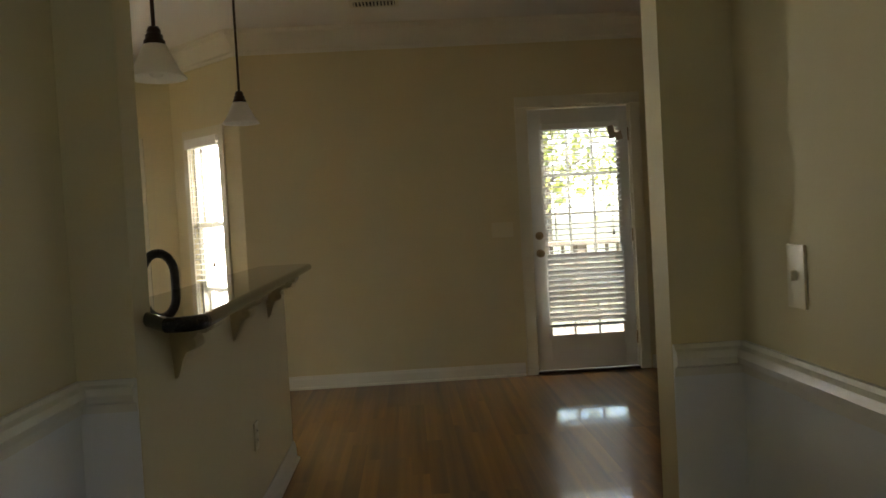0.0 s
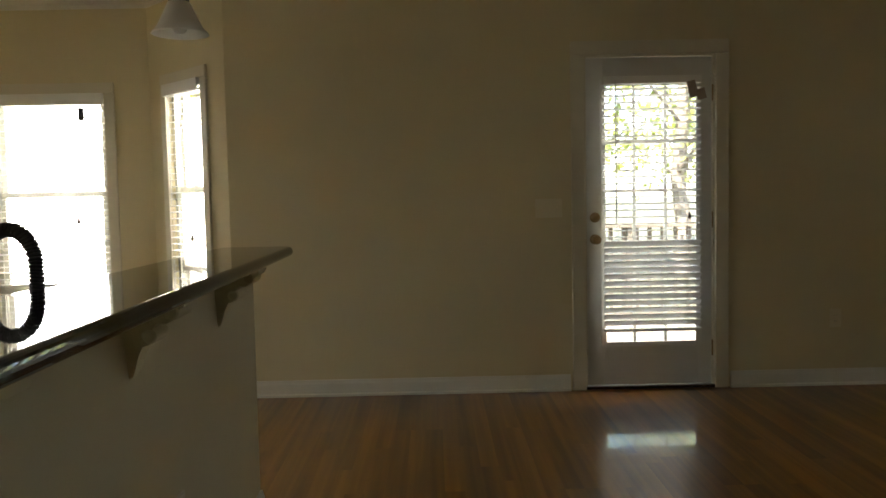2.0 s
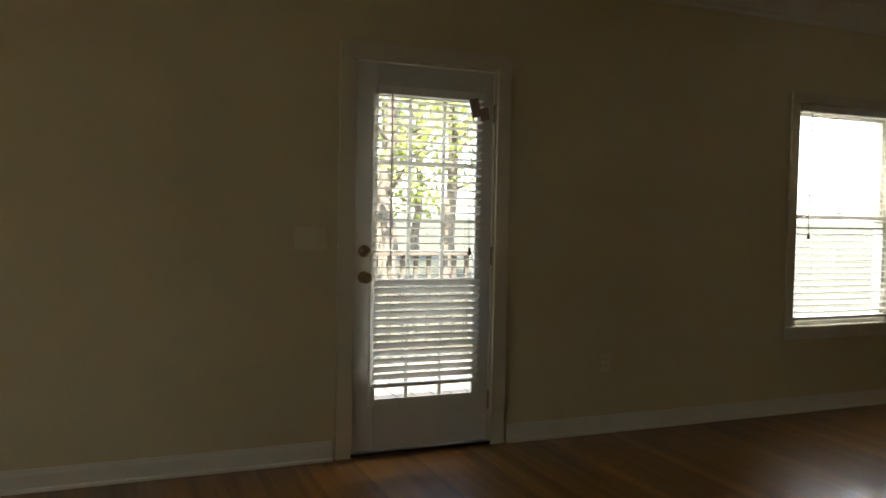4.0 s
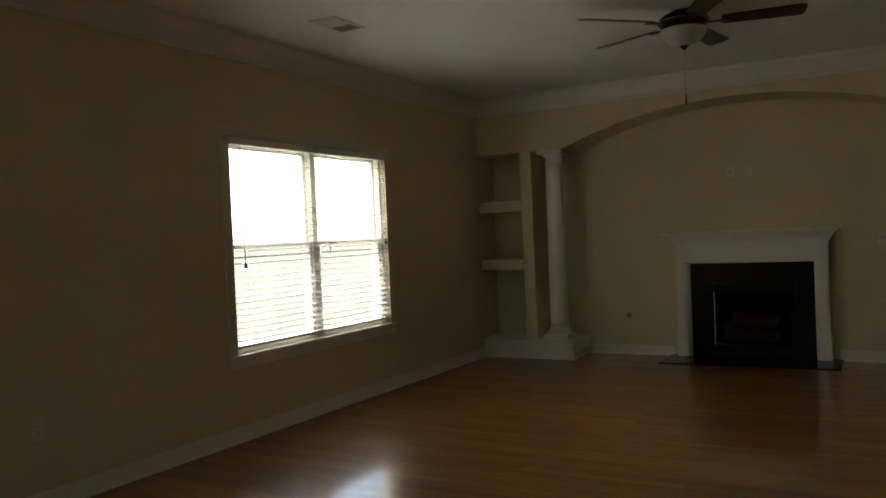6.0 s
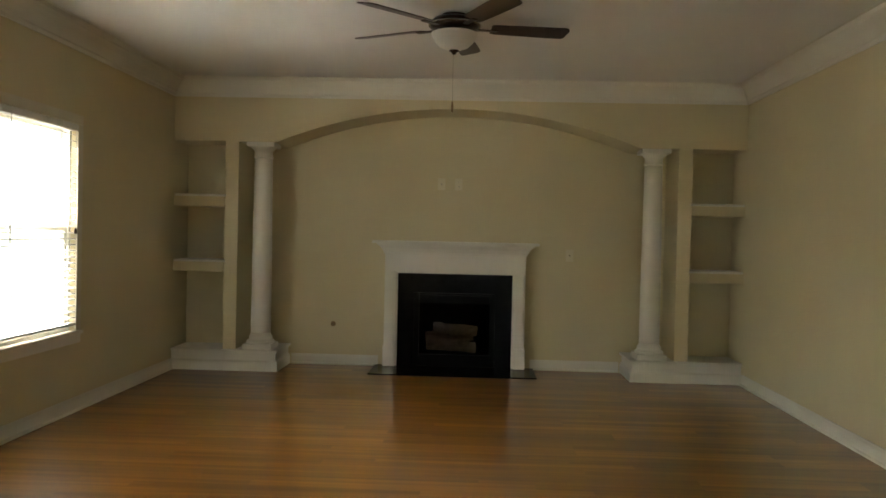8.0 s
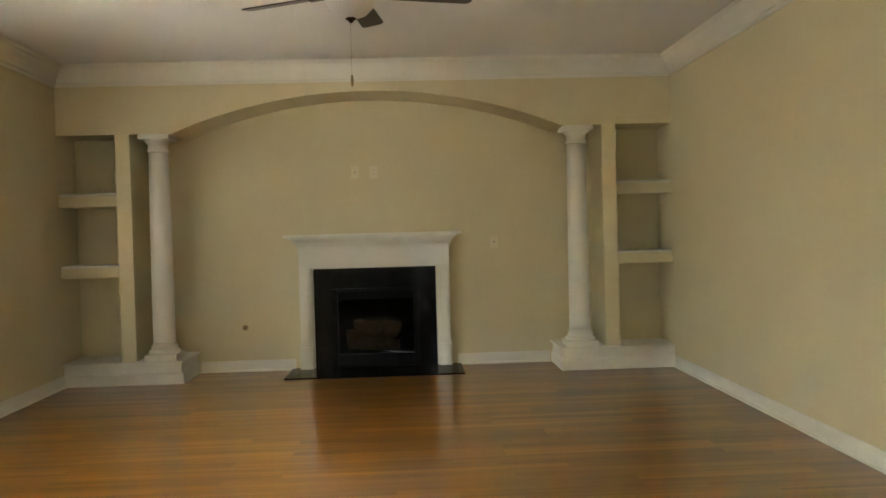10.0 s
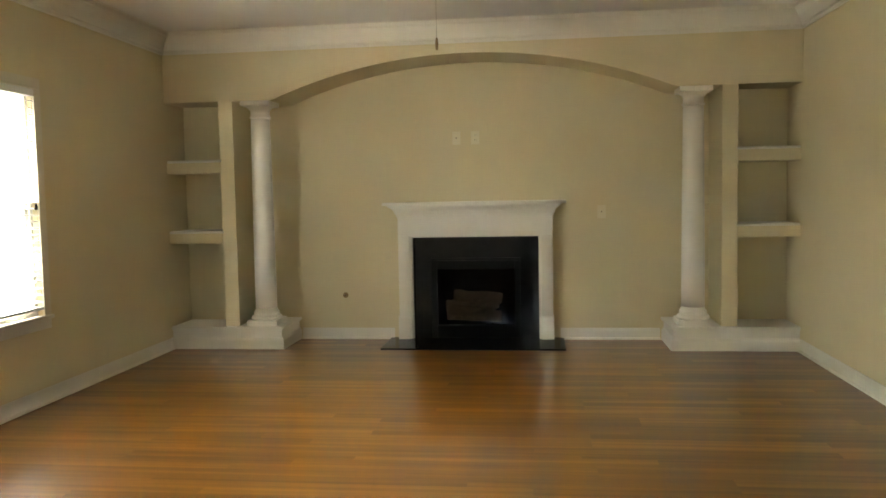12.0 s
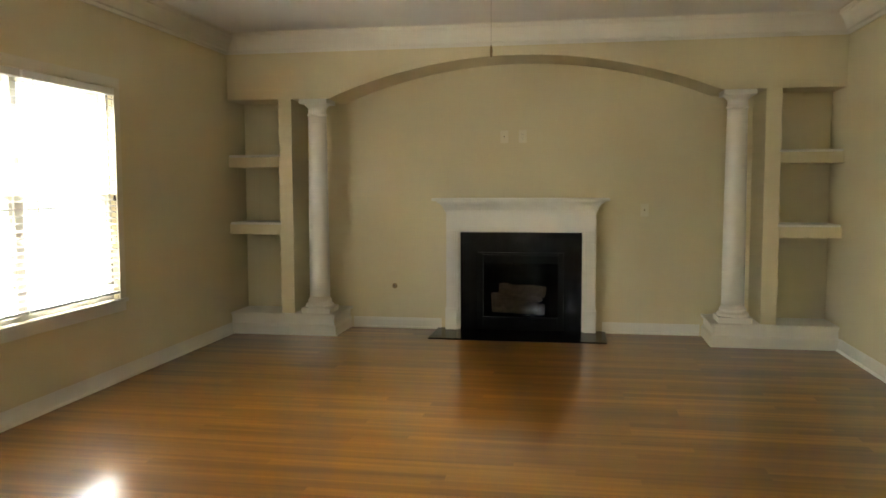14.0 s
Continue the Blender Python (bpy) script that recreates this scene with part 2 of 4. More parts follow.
def moulding(profile, path, bm=None, closed=False):
    """Sweeps a profile of (out, z) along a plan path of (x, y); out is to the right of the way walked, corners mitred."""
    bm = bm or bmesh.new()
    pts = [Vector(p) for p in path]
    n, rings = len(pts), []
    for k, p in enumerate(pts):
        a = pts[k - 1] if (k or closed) else None
        c = pts[(k + 1) % n] if (k < n - 1 or closed) else None
        d1 = (p - a).normalized() if a is not None else (c - p).normalized()
        d2 = (c - p).normalized() if c is not None else d1
        n1, n2 = Vector((d1.y, -d1.x)), Vector((d2.y, -d2.x))
        m = (n1 + n2).normalized()
        m = m / max(0.3, m.dot(n1))
        rings.append([bm.verts.new((p.x + m.x * o, p.y + m.y * o, z)) for o, z in profile])
    pairs = list(zip(rings, rings[1:])) + ([(rings[-1], rings[0])] if closed else [])
    for a, b in pairs:
        for j in range(len(profile)):
            i = (j + 1) % len(profile)
            bm.faces.new((a[j], a[i], b[i], b[j]))
    if not closed:
        bm.faces.new(rings[0][::-1])
        bm.faces.new(rings[-1])
    return bm


def wall_panel(u0, u1, z0, z1, thick, holes, place):
    """A wall with thickness; holes are (u0, u1, z0, z1); place maps (u, depth, z) to the world."""
    us = sorted({u0, u1, *[h[0] for h in holes], *[h[1] for h in holes]})
    zs = sorted({z0, z1, *[h[2] for h in holes], *[h[3] for h in holes]})
    us, zs = [u for u in us if u0 <= u <= u1], [z for z in zs if z0 <= z <= z1]
    solid = lambda i, j: 0 <= i < len(us) - 1 and 0 <= j < len(zs) - 1 and not any(
        h[0] - 1e-6 <= us[i] and us[i + 1] <= h[1] + 1e-6 and h[2] - 1e-6 <= zs[j] and zs[j + 1] <= h[3] + 1e-6 for h in holes)
    bm, seen = bmesh.new(), {}

    def v(i, d, j):
        if (i, d, j) not in seen:
            seen[i, d, j] = bm.verts.new(place(us[i], thick * d, zs[j]))
        return seen[i, d, j]

    for i in range(len(us) - 1):
        for j in range(len(zs) - 1):
            if not solid(i, j):
                continue
            for d in (0, 1):
                bm.faces.new((v(i, d, j), v(i + 1, d, j), v(i + 1, d, j + 1), v(i, d, j + 1)))
            for di, dj, a, b in ((-1, 0, (i, j), (i, j + 1)), (1, 0, (i + 1, j), (i + 1, j + 1)), (0, -1, (i, j), (i + 1, j)), (0, 1, (i, j + 1), (i + 1, j + 1))):
                if not solid(i + di, j + dj):
                    bm.faces.new((v(a[0], 0, a[1]), v(b[0], 0, b[1]), v(b[0], 1, b[1]), v(a[0], 1, a[1])))
    return bm


# ---- plan ----
CEIL = 2.74
NICHE, BACK, SOUTH = 6.735, 7.25, -5.313      # front of the niches, wall behind the hearth, south wall
MID = -2.656                                  # middle line of the hearth wall
POST0, POST1, RISE0 = 0.488, 0.615, 0.975     # from each side wall: niche edge, pier edge, start of the arch
SPRING, CREST, STEP = 2.153, 2.485, 0.20
DOOR_W, DOOR_H = 0.781, 2.055
WIN = (3.0, 4.885, 0.575, 2.045)
HALL_N, HALL_S = -4.17, -4.29               # the opening's wall, room side and hall side
OPEN0, OPEN1, HALL0, HALL1 = -1.602, -0.352, -1.74, -0.175
BAR_X, BAR_END, BAR_TOP = -1.637, -1.897, 1.042

# ---- large structure ----
north = lambda u, d, z: (u, d, z)
structure("wall_north", wall_panel(-2.2, 7.75, -0.2, CEIL, 0.15, [(-0.02, DOOR_W + 0.02, -0.2, DOOR_H + 0.02), WIN], north), M_WALL,
          "cream painted drywall with a glazed door and a twin window", "wall")
structure("wall_south", wall_panel(-0.1, 7.75, -0.2, CEIL, 0.15, [], lambda u, d, z: (u, SOUTH - d, z)), M_WALL, "plain cream painted drywall", "wall")
structure("wall_hearth", wall_panel(SOUTH, 0, -0.2, CEIL, 0.3, [(MID - 0.47, MID + 0.47, 0.02, 0.76)], lambda u, d, z: (BACK + d, u, z)), M_WALL,
          "cream painted drywall recessed behind the arch", "wall")
structure("wall_stub", box(HALL1, SOUTH - 0.1, -0.2, -0.055, HALL_N, CEIL), M_WALL, "cream painted drywall end between hall and living room", "wall")

# bay of the breakfast nook
r2 = math.sqrt(0.5)
bay = lambda u, d, z: (-2.2 - u * r2 + d * r2, u * r2 + d * r2, z)
BAYW = (0.275, 0.735, 0.60, 2.01)
structure("wall_bay", wall_panel(0, 0.99, -0.2, CEIL, 0.15, [BAYW], bay), M_WALL, "cream painted angled bay wall with a narrow window", "wall")
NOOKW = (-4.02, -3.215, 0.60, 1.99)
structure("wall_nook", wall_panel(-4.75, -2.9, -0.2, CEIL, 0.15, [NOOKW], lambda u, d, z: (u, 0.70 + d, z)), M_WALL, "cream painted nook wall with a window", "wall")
# made-up opening out of view, lets fill light into the kitchen side
ADDED_KITW = (-3.3, -1.9, 1.05, 2.1)
structure("wall_kitchen_west", wall_panel(-6.6, 0.85, -0.2, CEIL, 0.15, [ADDED_KITW], lambda u, d, z: (-4.75 - d, u, z)), M_WALL, "plain cream painted kitchen wall", "wall")
structure("wall_kitchen_south", box(-4.75, -6.6, -0.2, -1.86, -6.45, CEIL), M_WALL, "plain cream painted kitchen wall", "wall")

# hall with its opening
structure("wall_hall_west", box(HALL0 - 0.12, -8.6, -0.2, HALL0, HALL_S, CEIL), M_WALL, "cream hall wall above white wainscot", "wall")
# made-up opening behind the walk's start, brightens the hall and bar walls
ADDED_HALLW = (-8.35, -6.95, 0.95, 2.1)
structure("wall_hall_east", wall_panel(-8.6, SOUTH - 0.1, -0.2, CEIL, 0.118, [ADDED_HALLW], lambda u, d, z: (HALL1 + d, u, z)), M_WALL, "cream hall wall above white wainscot", "wall")
# the high slot is made up, out of view, and lets daylight into the hall
structure("wall_hall_south", wall_panel(-1.86, -0.055, -0.2, CEIL, 0.15, [(-1.25, -0.7, 2.2, 2.45)], lambda u, d, z: (u, -8.6 - d, z)), M_WALL, "cream hall end wall with an added high slot for light", "wall")
structure("wall_opening", wall_panel(-1.86, HALL1, -0.2, CEIL, 0.12, [(OPEN0, OPEN1, -0.2, 2.44)], lambda u, d, z: (u, HALL_N - d, z)), M_WALL,
          "cream painted drywall with a square-edged opening", "wall")
structure("ceiling", joined(box(-4.9, -8.75, CEIL, 7.75, 0.15, CEIL + 0.2), box(-4.9, 0.15, CEIL, -2.0, 0.9, CEIL + 0.2)), M_CEIL, "flat white painted ceiling", "ceiling")


def arch_header():
    """The thick wall over niches and arch, as deep as the recess."""
    bm = bmesh.new()
    half = -MID - RISE0
    rad = (half ** 2 + (CREST - SPRING) ** 2) / (2 * (CREST - SPRING))
    ys = [0.0, -POST0, -RISE0] + [MID + half * math.cos(math.pi * k / 40) for k in range(1, 40)] + [2 * MID + RISE0, 2 * MID + POST0, SOUTH]
    rows = []
    for y in ys:
        off = abs(y - MID)
        z = SPRING if off > half else CREST - rad + math.sqrt(rad * rad - off * off)
        rows.append([bm.verts.new((x, y, zz)) for x, zz in ((NICHE, CEIL), (NICHE, z), (BACK - 0.003, z), (BACK - 0.003, CEIL))])
    for a, b in zip(rows, rows[1:]):
        for k in range(4):
            j = (k + 1) % 4
            bm.faces.new((a[k], a[j], b[j], b[k]))
    bm.faces.new(rows[0])
    bm.faces.new(rows[-1][::-1])
    return bm


structure("wall_arch", arch_header(), M_WALL, "cream painted wall with a wide segmental arch", "wall")


def mirrored(y):
    return 2 * MID - y


def niche_bank(sign):
    """Pier, niche back and two shelf bulkheads beside the arch; sign 1 north, -1 south."""
    f = (lambda y: y) if sign > 0 else mirrored
    ya, yb = sorted((f(-POST1), f(-POST0)))
    structure("pier", box(NICHE, ya, STEP, BACK - 0.004, yb, SPRING, 0.006), M_WALL, "cream painted pier between niches and column", "pier")
    ya, yb = sorted((f(-POST0), f(0)))
    structure("niche_back", box(NICHE + 0.38, ya, STEP, NICHE + 0.42, yb, SPRING), M_WALL, "cream painted back of the wall niches", "wall")
    for z0, z1 in ((1.541, 1.655), (0.927, 1.038)):
        shelf = thing("niche_shelf", "cream built-in niche shelf with a white painted top board", "shelf", group="built-in niche shelves")
        part("bulkhead", box(NICHE + 0.001, ya + 0.001, z0, NICHE + 0.38, yb - 0.001, z1 - 0.022, 0.003), M_WALL, shelf, "cream painted bulkhead")
        part("top_board", box(NICHE - 0.014, ya + (0.002 if sign > 0 else 0.012) - 0.014 * (sign > 0), z1 - 0.021, NICHE + 0.38, yb - (0.012 if sign > 0 else 0.002) + 0.014 * (sign < 0), z1, 0.005), M_TRIM, shelf, "white painted board")


niche_bank(1)
niche_bank(-1)

BASE = [(0, 0), (0.016, 0), (0.016, 0.012), (0.013, 0.075), (0.009, 0.088), (0.007, 0.1), (0, 0.1)]
SHOE = [(0.016, 0.0), (0.030, 0.0), (0.027, 0.012), (0.016, 0.018)]


def platform(sign):
    """Raised plinth under column and niches, with nosing and base moulding."""
    f = (lambda y: y) if sign > 0 else mirrored
    ya, yb = sorted((f(-0.996), f(-0.002)))
    p = thing("platform", "white painted raised plinth with moulded base under the column", "plinth", group="plinths of the hearth wall", kind="structure")
    part("body", box(6.727, ya, 0, BACK - 0.002, yb, STEP - 0.018), M_TRIM, p)
    na, nb = (ya - 0.026, yb) if sign > 0 else (ya, yb + 0.026)
    part("nosing", box(6.700, na, STEP - 0.022, BACK - 0.002, nb, STEP, 0.006), M_TRIM, p)
    na, nb = (ya - 0.008, yb) if sign > 0 else (ya, yb + 0.008)
    part("cove", box(6.719, na, STEP - 0.032, BACK - 0.002, nb, STEP - 0.022, 0.003), M_TRIM, p)
    path = [(6.727, yb), (6.727, ya), (BACK, ya)] if sign > 0 else [(BACK, yb), (6.727, yb), (6.727, ya)]
    part("base_moulding", moulding([(0, 0), (0.02, 0), (0.02, 0.075), (0.016, 0.088), (0.008, 0.094), (0.006, 0.104), (0, 0.104)], path), M_TRIM, p)


platform(1)
platform(-1)

CROWN = [(0.0, CEIL - 0.175), (0.012, CEIL - 0.175), (0.014, CEIL - 0.15), (0.03, CEIL - 0.142), (0.038, CEIL - 0.12), (0.058, CEIL - 0.082), (0.085, CEIL - 0.052),
         (0.092, CEIL - 0.04), (0.108, CEIL - 0.032), (0.112, CEIL - 0.004), (0.13, CEIL - 0.002), (0.13, CEIL), (0.0, CEIL)]
bm = moulding(CROWN, [(-4.75, 0.70), (-2.9, 0.70), (-2.2, 0.0), (NICHE, 0.0), (NICHE, SOUTH), (-0.055, SOUTH), (-0.055, HALL_N), (-1.86, HALL_N)])
structure("crown_moulding", bm, M_TRIM, "white painted stepped crown moulding along the ceiling", "crown moulding")


def baseboard(path):
    bm = moulding(BASE, path)
    moulding(SHOE, path, bm)
    structure("baseboard", bm, M_TRIM, "white painted baseboard with shoe moulding", "baseboard")


baseboard([(-2.9, 0.70), (-2.2, 0.0), (-0.11, 0.0)])
baseboard([(DOOR_W + 0.11, 0.0), (6.71, 0.0)])
baseboard([(BACK, -1.03), (BACK, -1.90)])
baseboard([(BACK, mirrored(-1.90)), (BACK, mirrored(-1.03))])
baseboard([(6.70, SOUTH), (-0.055, SOUTH), (-0.055, HALL_N), (OPEN1, HALL_N), (OPEN1, HALL_S)])
baseboard([(-4.75, 0.70), (-2.93, 0.70)])

# wainscot and chair rail of the hall
RAIL = [(0.0, 0.825), (0.012, 0.825), (0.014, 0.845), (0.03, 0.852), (0.034, 0.868), (0.028, 0.884), (0.014, 0.89), (0.012, 0.9), (0.0, 0.9)]
for path in ([(OPEN0 - 0.002, HALL_S), (HALL0, HALL_S), (HALL0, -8.6)][::-1], [(OPEN1 + 0.002, HALL_S), (HALL1, HALL_S), (HALL1, -8.6)]):
    structure("chair_rail", moulding(RAIL, path), M_TRIM, "white painted chair rail over hall wainscot", "chair rail")
    structure("wainscot", moulding([(0, 0.0), (0.006, 0.0), (0.006, 0.828), (0, 0.828)], path), M_WAINS, "white painted lower hall wall", "wainscot")
    structure("baseboard", moulding([(0.006, 0), (0.022, 0), (0.02, 0.1), (0.012, 0.125), (0.006, 0.125)], path), M_TRIM, "white painted hall baseboard", "baseboard")


# ---- doors, windows and blinds ----
def blind(name, label, w, z0, z1, tilt, pitch=0.043, depth=0.05, at=(0, 0, 0), turn=0.0, closed_below=None, group="", tassel=None, valance=False):
    """Horizontal slat blind facing -y, hanging from z1 to z0, middle of its width at the origin."""
    b = thing(name, label, "blind", group=group)
    b.matrix_basis = pose(*at, 0, 0, turn)
    part("headrail", box(-w / 2, -depth / 2 - 0.004, z1 - 0.045, w / 2, depth / 2 + 0.004, z1, 0.004), M_BLIND, b)
    bm = bmesh.new()
    rows = []
    for k in range(5):
        y = (k / 4 - 0.5) * depth
        c = 0.003 * (1 - (2 * k / 4 - 1) ** 2)
        rows.append([[bm.verts.new((x, y, c + h)) for x in (-w / 2, w / 2)] for h in (0.0014, -0.0014)])
    for a, c in zip(rows, rows[1:]):
        for s in (0, 1):
            bm.faces.new((a[s][0], a[s][1], c[s][1], c[s][0]))
        for e in (0, 1):
            bm.faces.new((a[0][e], a[1][e], c[1][e], c[0][e]))
    for r in (rows[0], rows[-1]):
        bm.faces.new((r[0][0], r[0][1], r[1][1], r[1][0]))
    slat = mesh_of(bm, "slat", M_BLIND)
    n = int((z1 - 0.06 - z0 - 0.03) / pitch)
    for k in range(n):
        z = z1 - 0.075 - k * pitch
        s = new("slat", slat)
        s.parent = b
        a = tilt + random.uniform(-2.5, 2.5)
        if closed_below and z < closed_below[0]:
            a = closed_below[1] + random.uniform(-2, 2)
        s.matrix_basis = pose(0, 0, z + random.uniform(-0.0015, 0.0015), a, 0, 0) @ pose(0, 0, 0, 0, random.uniform(-0.12, 0.12), 0)
    zb = z1 - 0.075 - n * pitch
    part("bottom_rail", box(-w / 2, -depth / 2, zb - 0.012, w / 2, depth / 2, zb + 0.006, 0.004), M_BLIND, b)
    for x in (-w * 0.36, w * 0.36):
        for y in (-depth / 2 - 0.002, depth / 2 + 0.002):
            part("ladder_cord", tube([(x, y, zb), (x, y, z1 - 0.04)], 0.0012, 5), M_CORD, b)
    if valance:
        part("valance", box(-w / 2 - 0.012, -depth / 2 - 0.02, z1 - 0.075, w / 2 + 0.012, -depth / 2 - 0.008, z1 + 0.002, 0.004), M_BLIND, b)
    if tassel:
        x, z = tassel
        part("pull_cord", tube([(x, -depth / 2 - 0.012, z), (x, -depth / 2 - 0.01, z1 - 0.03)], 0.0012, 5), M_CORD, b)
        part("tassel", lathe([(0, 0.012), (0.006, 0.008), (0.011, -0.02), (0.009, -0.03), (0, -0.031)], 10, at=(x, -depth / 2 - 0.012, z)), M_BRONZE, b, "dark cord tassel", smooth=True)
    part("tilt_wand", tube([(-w / 2 + 0.07, -depth / 2 - 0.016, z1 - 0.03), (-w / 2 + 0.07, -depth / 2 - 0.018, z1 - 0.03 - 0.55 * (z1 - z0))], 0.004, 6), M_CORD, b)
    return b


def sash_window(name, label, u0, u1, z0, z1, place, lites, parts_out):
    """Single-hung unit in an opening of the wall: frame, two sashes with bars, panes, sill, casing. place maps (u, d, z)."""
    w = thing(name, label, "window", kind="structure")

    def slab(a0, d0, b0, a1, d1, b1, bevel=0.0):
        bm = box(a0, d0, b0, a1, d1, b1, bevel)
        for v in bm.verts:
            v.co = Vector(place(*v.co))
        return bm

    def ring(a0, a1, b0, b1, t, d0, d1, bevel=0.0):
        bm = slab(a0, d0, b0, a0 + t, d1, b1, bevel)
        for q in ((a1 - t, d0, b0, a1, d1, b1), (a0 + t, d0, b0, a1 - t, d1, b0 + t), (a0 + t, d0, b1 - t, a1 - t, d1, b1)):
            joined(bm, slab(*q, bevel))
        return bm

    part("window_frame", ring(u0, u1, z0, z1, 0.03, 0.032, 0.148), M_TRIM, w)
    n = parts_out
    uw = (u1 - u0 - 0.06 - 0.06 * (n - 1)) / n
    for i in range(n):
        a0 = u0 + 0.03 + i * (uw + 0.06)
        if i:
            part("mullion", slab(a0 - 0.06, 0.032, z0 + 0.03, a0, 0.148, z1 - 0.03), M_TRIM, w)
        zm = (z0 + z1) / 2
        for s, (b0, b1, d) in enumerate(((zm - 0.018, z1 - 0.03, 0.080), (z0 + 0.03, zm + 0.018, 0.044))):
            sash = part("sash", ring(a0, a0 + uw, b0, b1, 0.034, d, d + 0.032), M_TRIM, w)
            g = part("pane", slab(a0 + 0.032, d + 0.013, b0 + 0.032, a0 + uw - 0.032, d + 0.017, b1 - 0.032), M_GLASS, sash)
            g.visible_shadow = False
            for k in range(1, lites):
                x = a0 + uw * k / lites
                part("glazing_bar", slab(x - 0.008, d + 0.006, b0 + 0.033, x + 0.008, d + 0.024, b1 - 0.033), M_TRIM, sash)
        part("sash_lock", slab(a0 + uw / 2 - 0.03, 0.052, zm + 0.019, a0 + uw / 2 + 0.03, 0.078, zm + 0.034, 0.004), M_NICKEL, w)
    part("window_sill", slab(u0 - 0.085, -0.03, z0 - 0.022, u1 + 0.085, 0.032, z0 + 0.003, 0.005), M_TRIM, w)
    part("apron", slab(u0 - 0.07, -0.016, z0 - 0.085, u1 + 0.07, -0.001, z0 - 0.023, 0.004), M_TRIM, w)
    for a0, a1, b0, b1 in ((u0 - 0.07, u0, z0 + 0.004, z1), (u1, u1 + 0.07, z0 + 0.004, z1), (u0 - 0.07, u1 + 0.07, z1 + 0.001, z1 + 0.071)):
        part("casing", slab(a0, -0.018, b0, a1, -0.001, b1, 0.004), M_CASE, w)
    return w


sash_window("window_1", "white twin single-hung window with slat blinds", *WIN, north, 1, 2)
cw = (WIN[1] - WIN[0]) / 2
for k in (0, 1):
    blind("window_blind", "white horizontal slat blind lowered over the twin window", cw - 0.022, WIN[2] + 0.01, WIN[3] - 0.004, 9, at=(WIN[0] + cw * (k + 0.5), 0.002, 0), group="window blinds", tassel=(-cw / 2 + 0.09, 1.19) if k == 0 else (cw / 2 - 0.06, 1.3))
sash_window("window_2", "narrow white single-hung window in the bay", *BAYW, bay, 1, 1)
bm_ = BAYW[0] + (BAYW[1] - BAYW[0]) / 2
blind("window_blind", "white slat blind in the narrow bay window", BAYW[1] - BAYW[0] - 0.02, BAYW[2] + 0.01, BAYW[3] - 0.004, 6, at=bay(bm_, 0.002, 0), turn=-45, group="window blinds", tassel=(0.1, 1.0), valance=True)
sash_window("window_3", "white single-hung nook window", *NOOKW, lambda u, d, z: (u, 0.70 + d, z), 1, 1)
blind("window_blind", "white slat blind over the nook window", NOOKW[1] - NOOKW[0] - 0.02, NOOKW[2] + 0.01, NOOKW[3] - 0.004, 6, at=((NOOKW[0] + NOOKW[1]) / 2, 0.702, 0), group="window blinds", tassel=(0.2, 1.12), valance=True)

# unseen kitchen window and blind, added to set the light from the west
sash_window("window_4", "white single-hung kitchen window, unseen, added to let light in", *ADDED_KITW, lambda u, d, z: (-4.75 - d, u, z), 1, 2)
blind("window_blind", "white slat blind added over the unseen kitchen window to cut its light", ADDED_KITW[1] - ADDED_KITW[0] - 0.022, ADDED_KITW[2] + 0.01, ADDED_KITW[3] - 0.004, 25, at=(-4.752, (ADDED_KITW[0] + ADDED_KITW[1]) / 2, 0), turn=90, group="window blinds")
# unseen hall window, added only as a way in for light
sash_window("window_5", "white twin single-hung hall window, unseen, added to light the hall", *ADDED_HALLW, lambda u, d, z: (HALL1 + 0.78 * d, u, z), 1, 2)


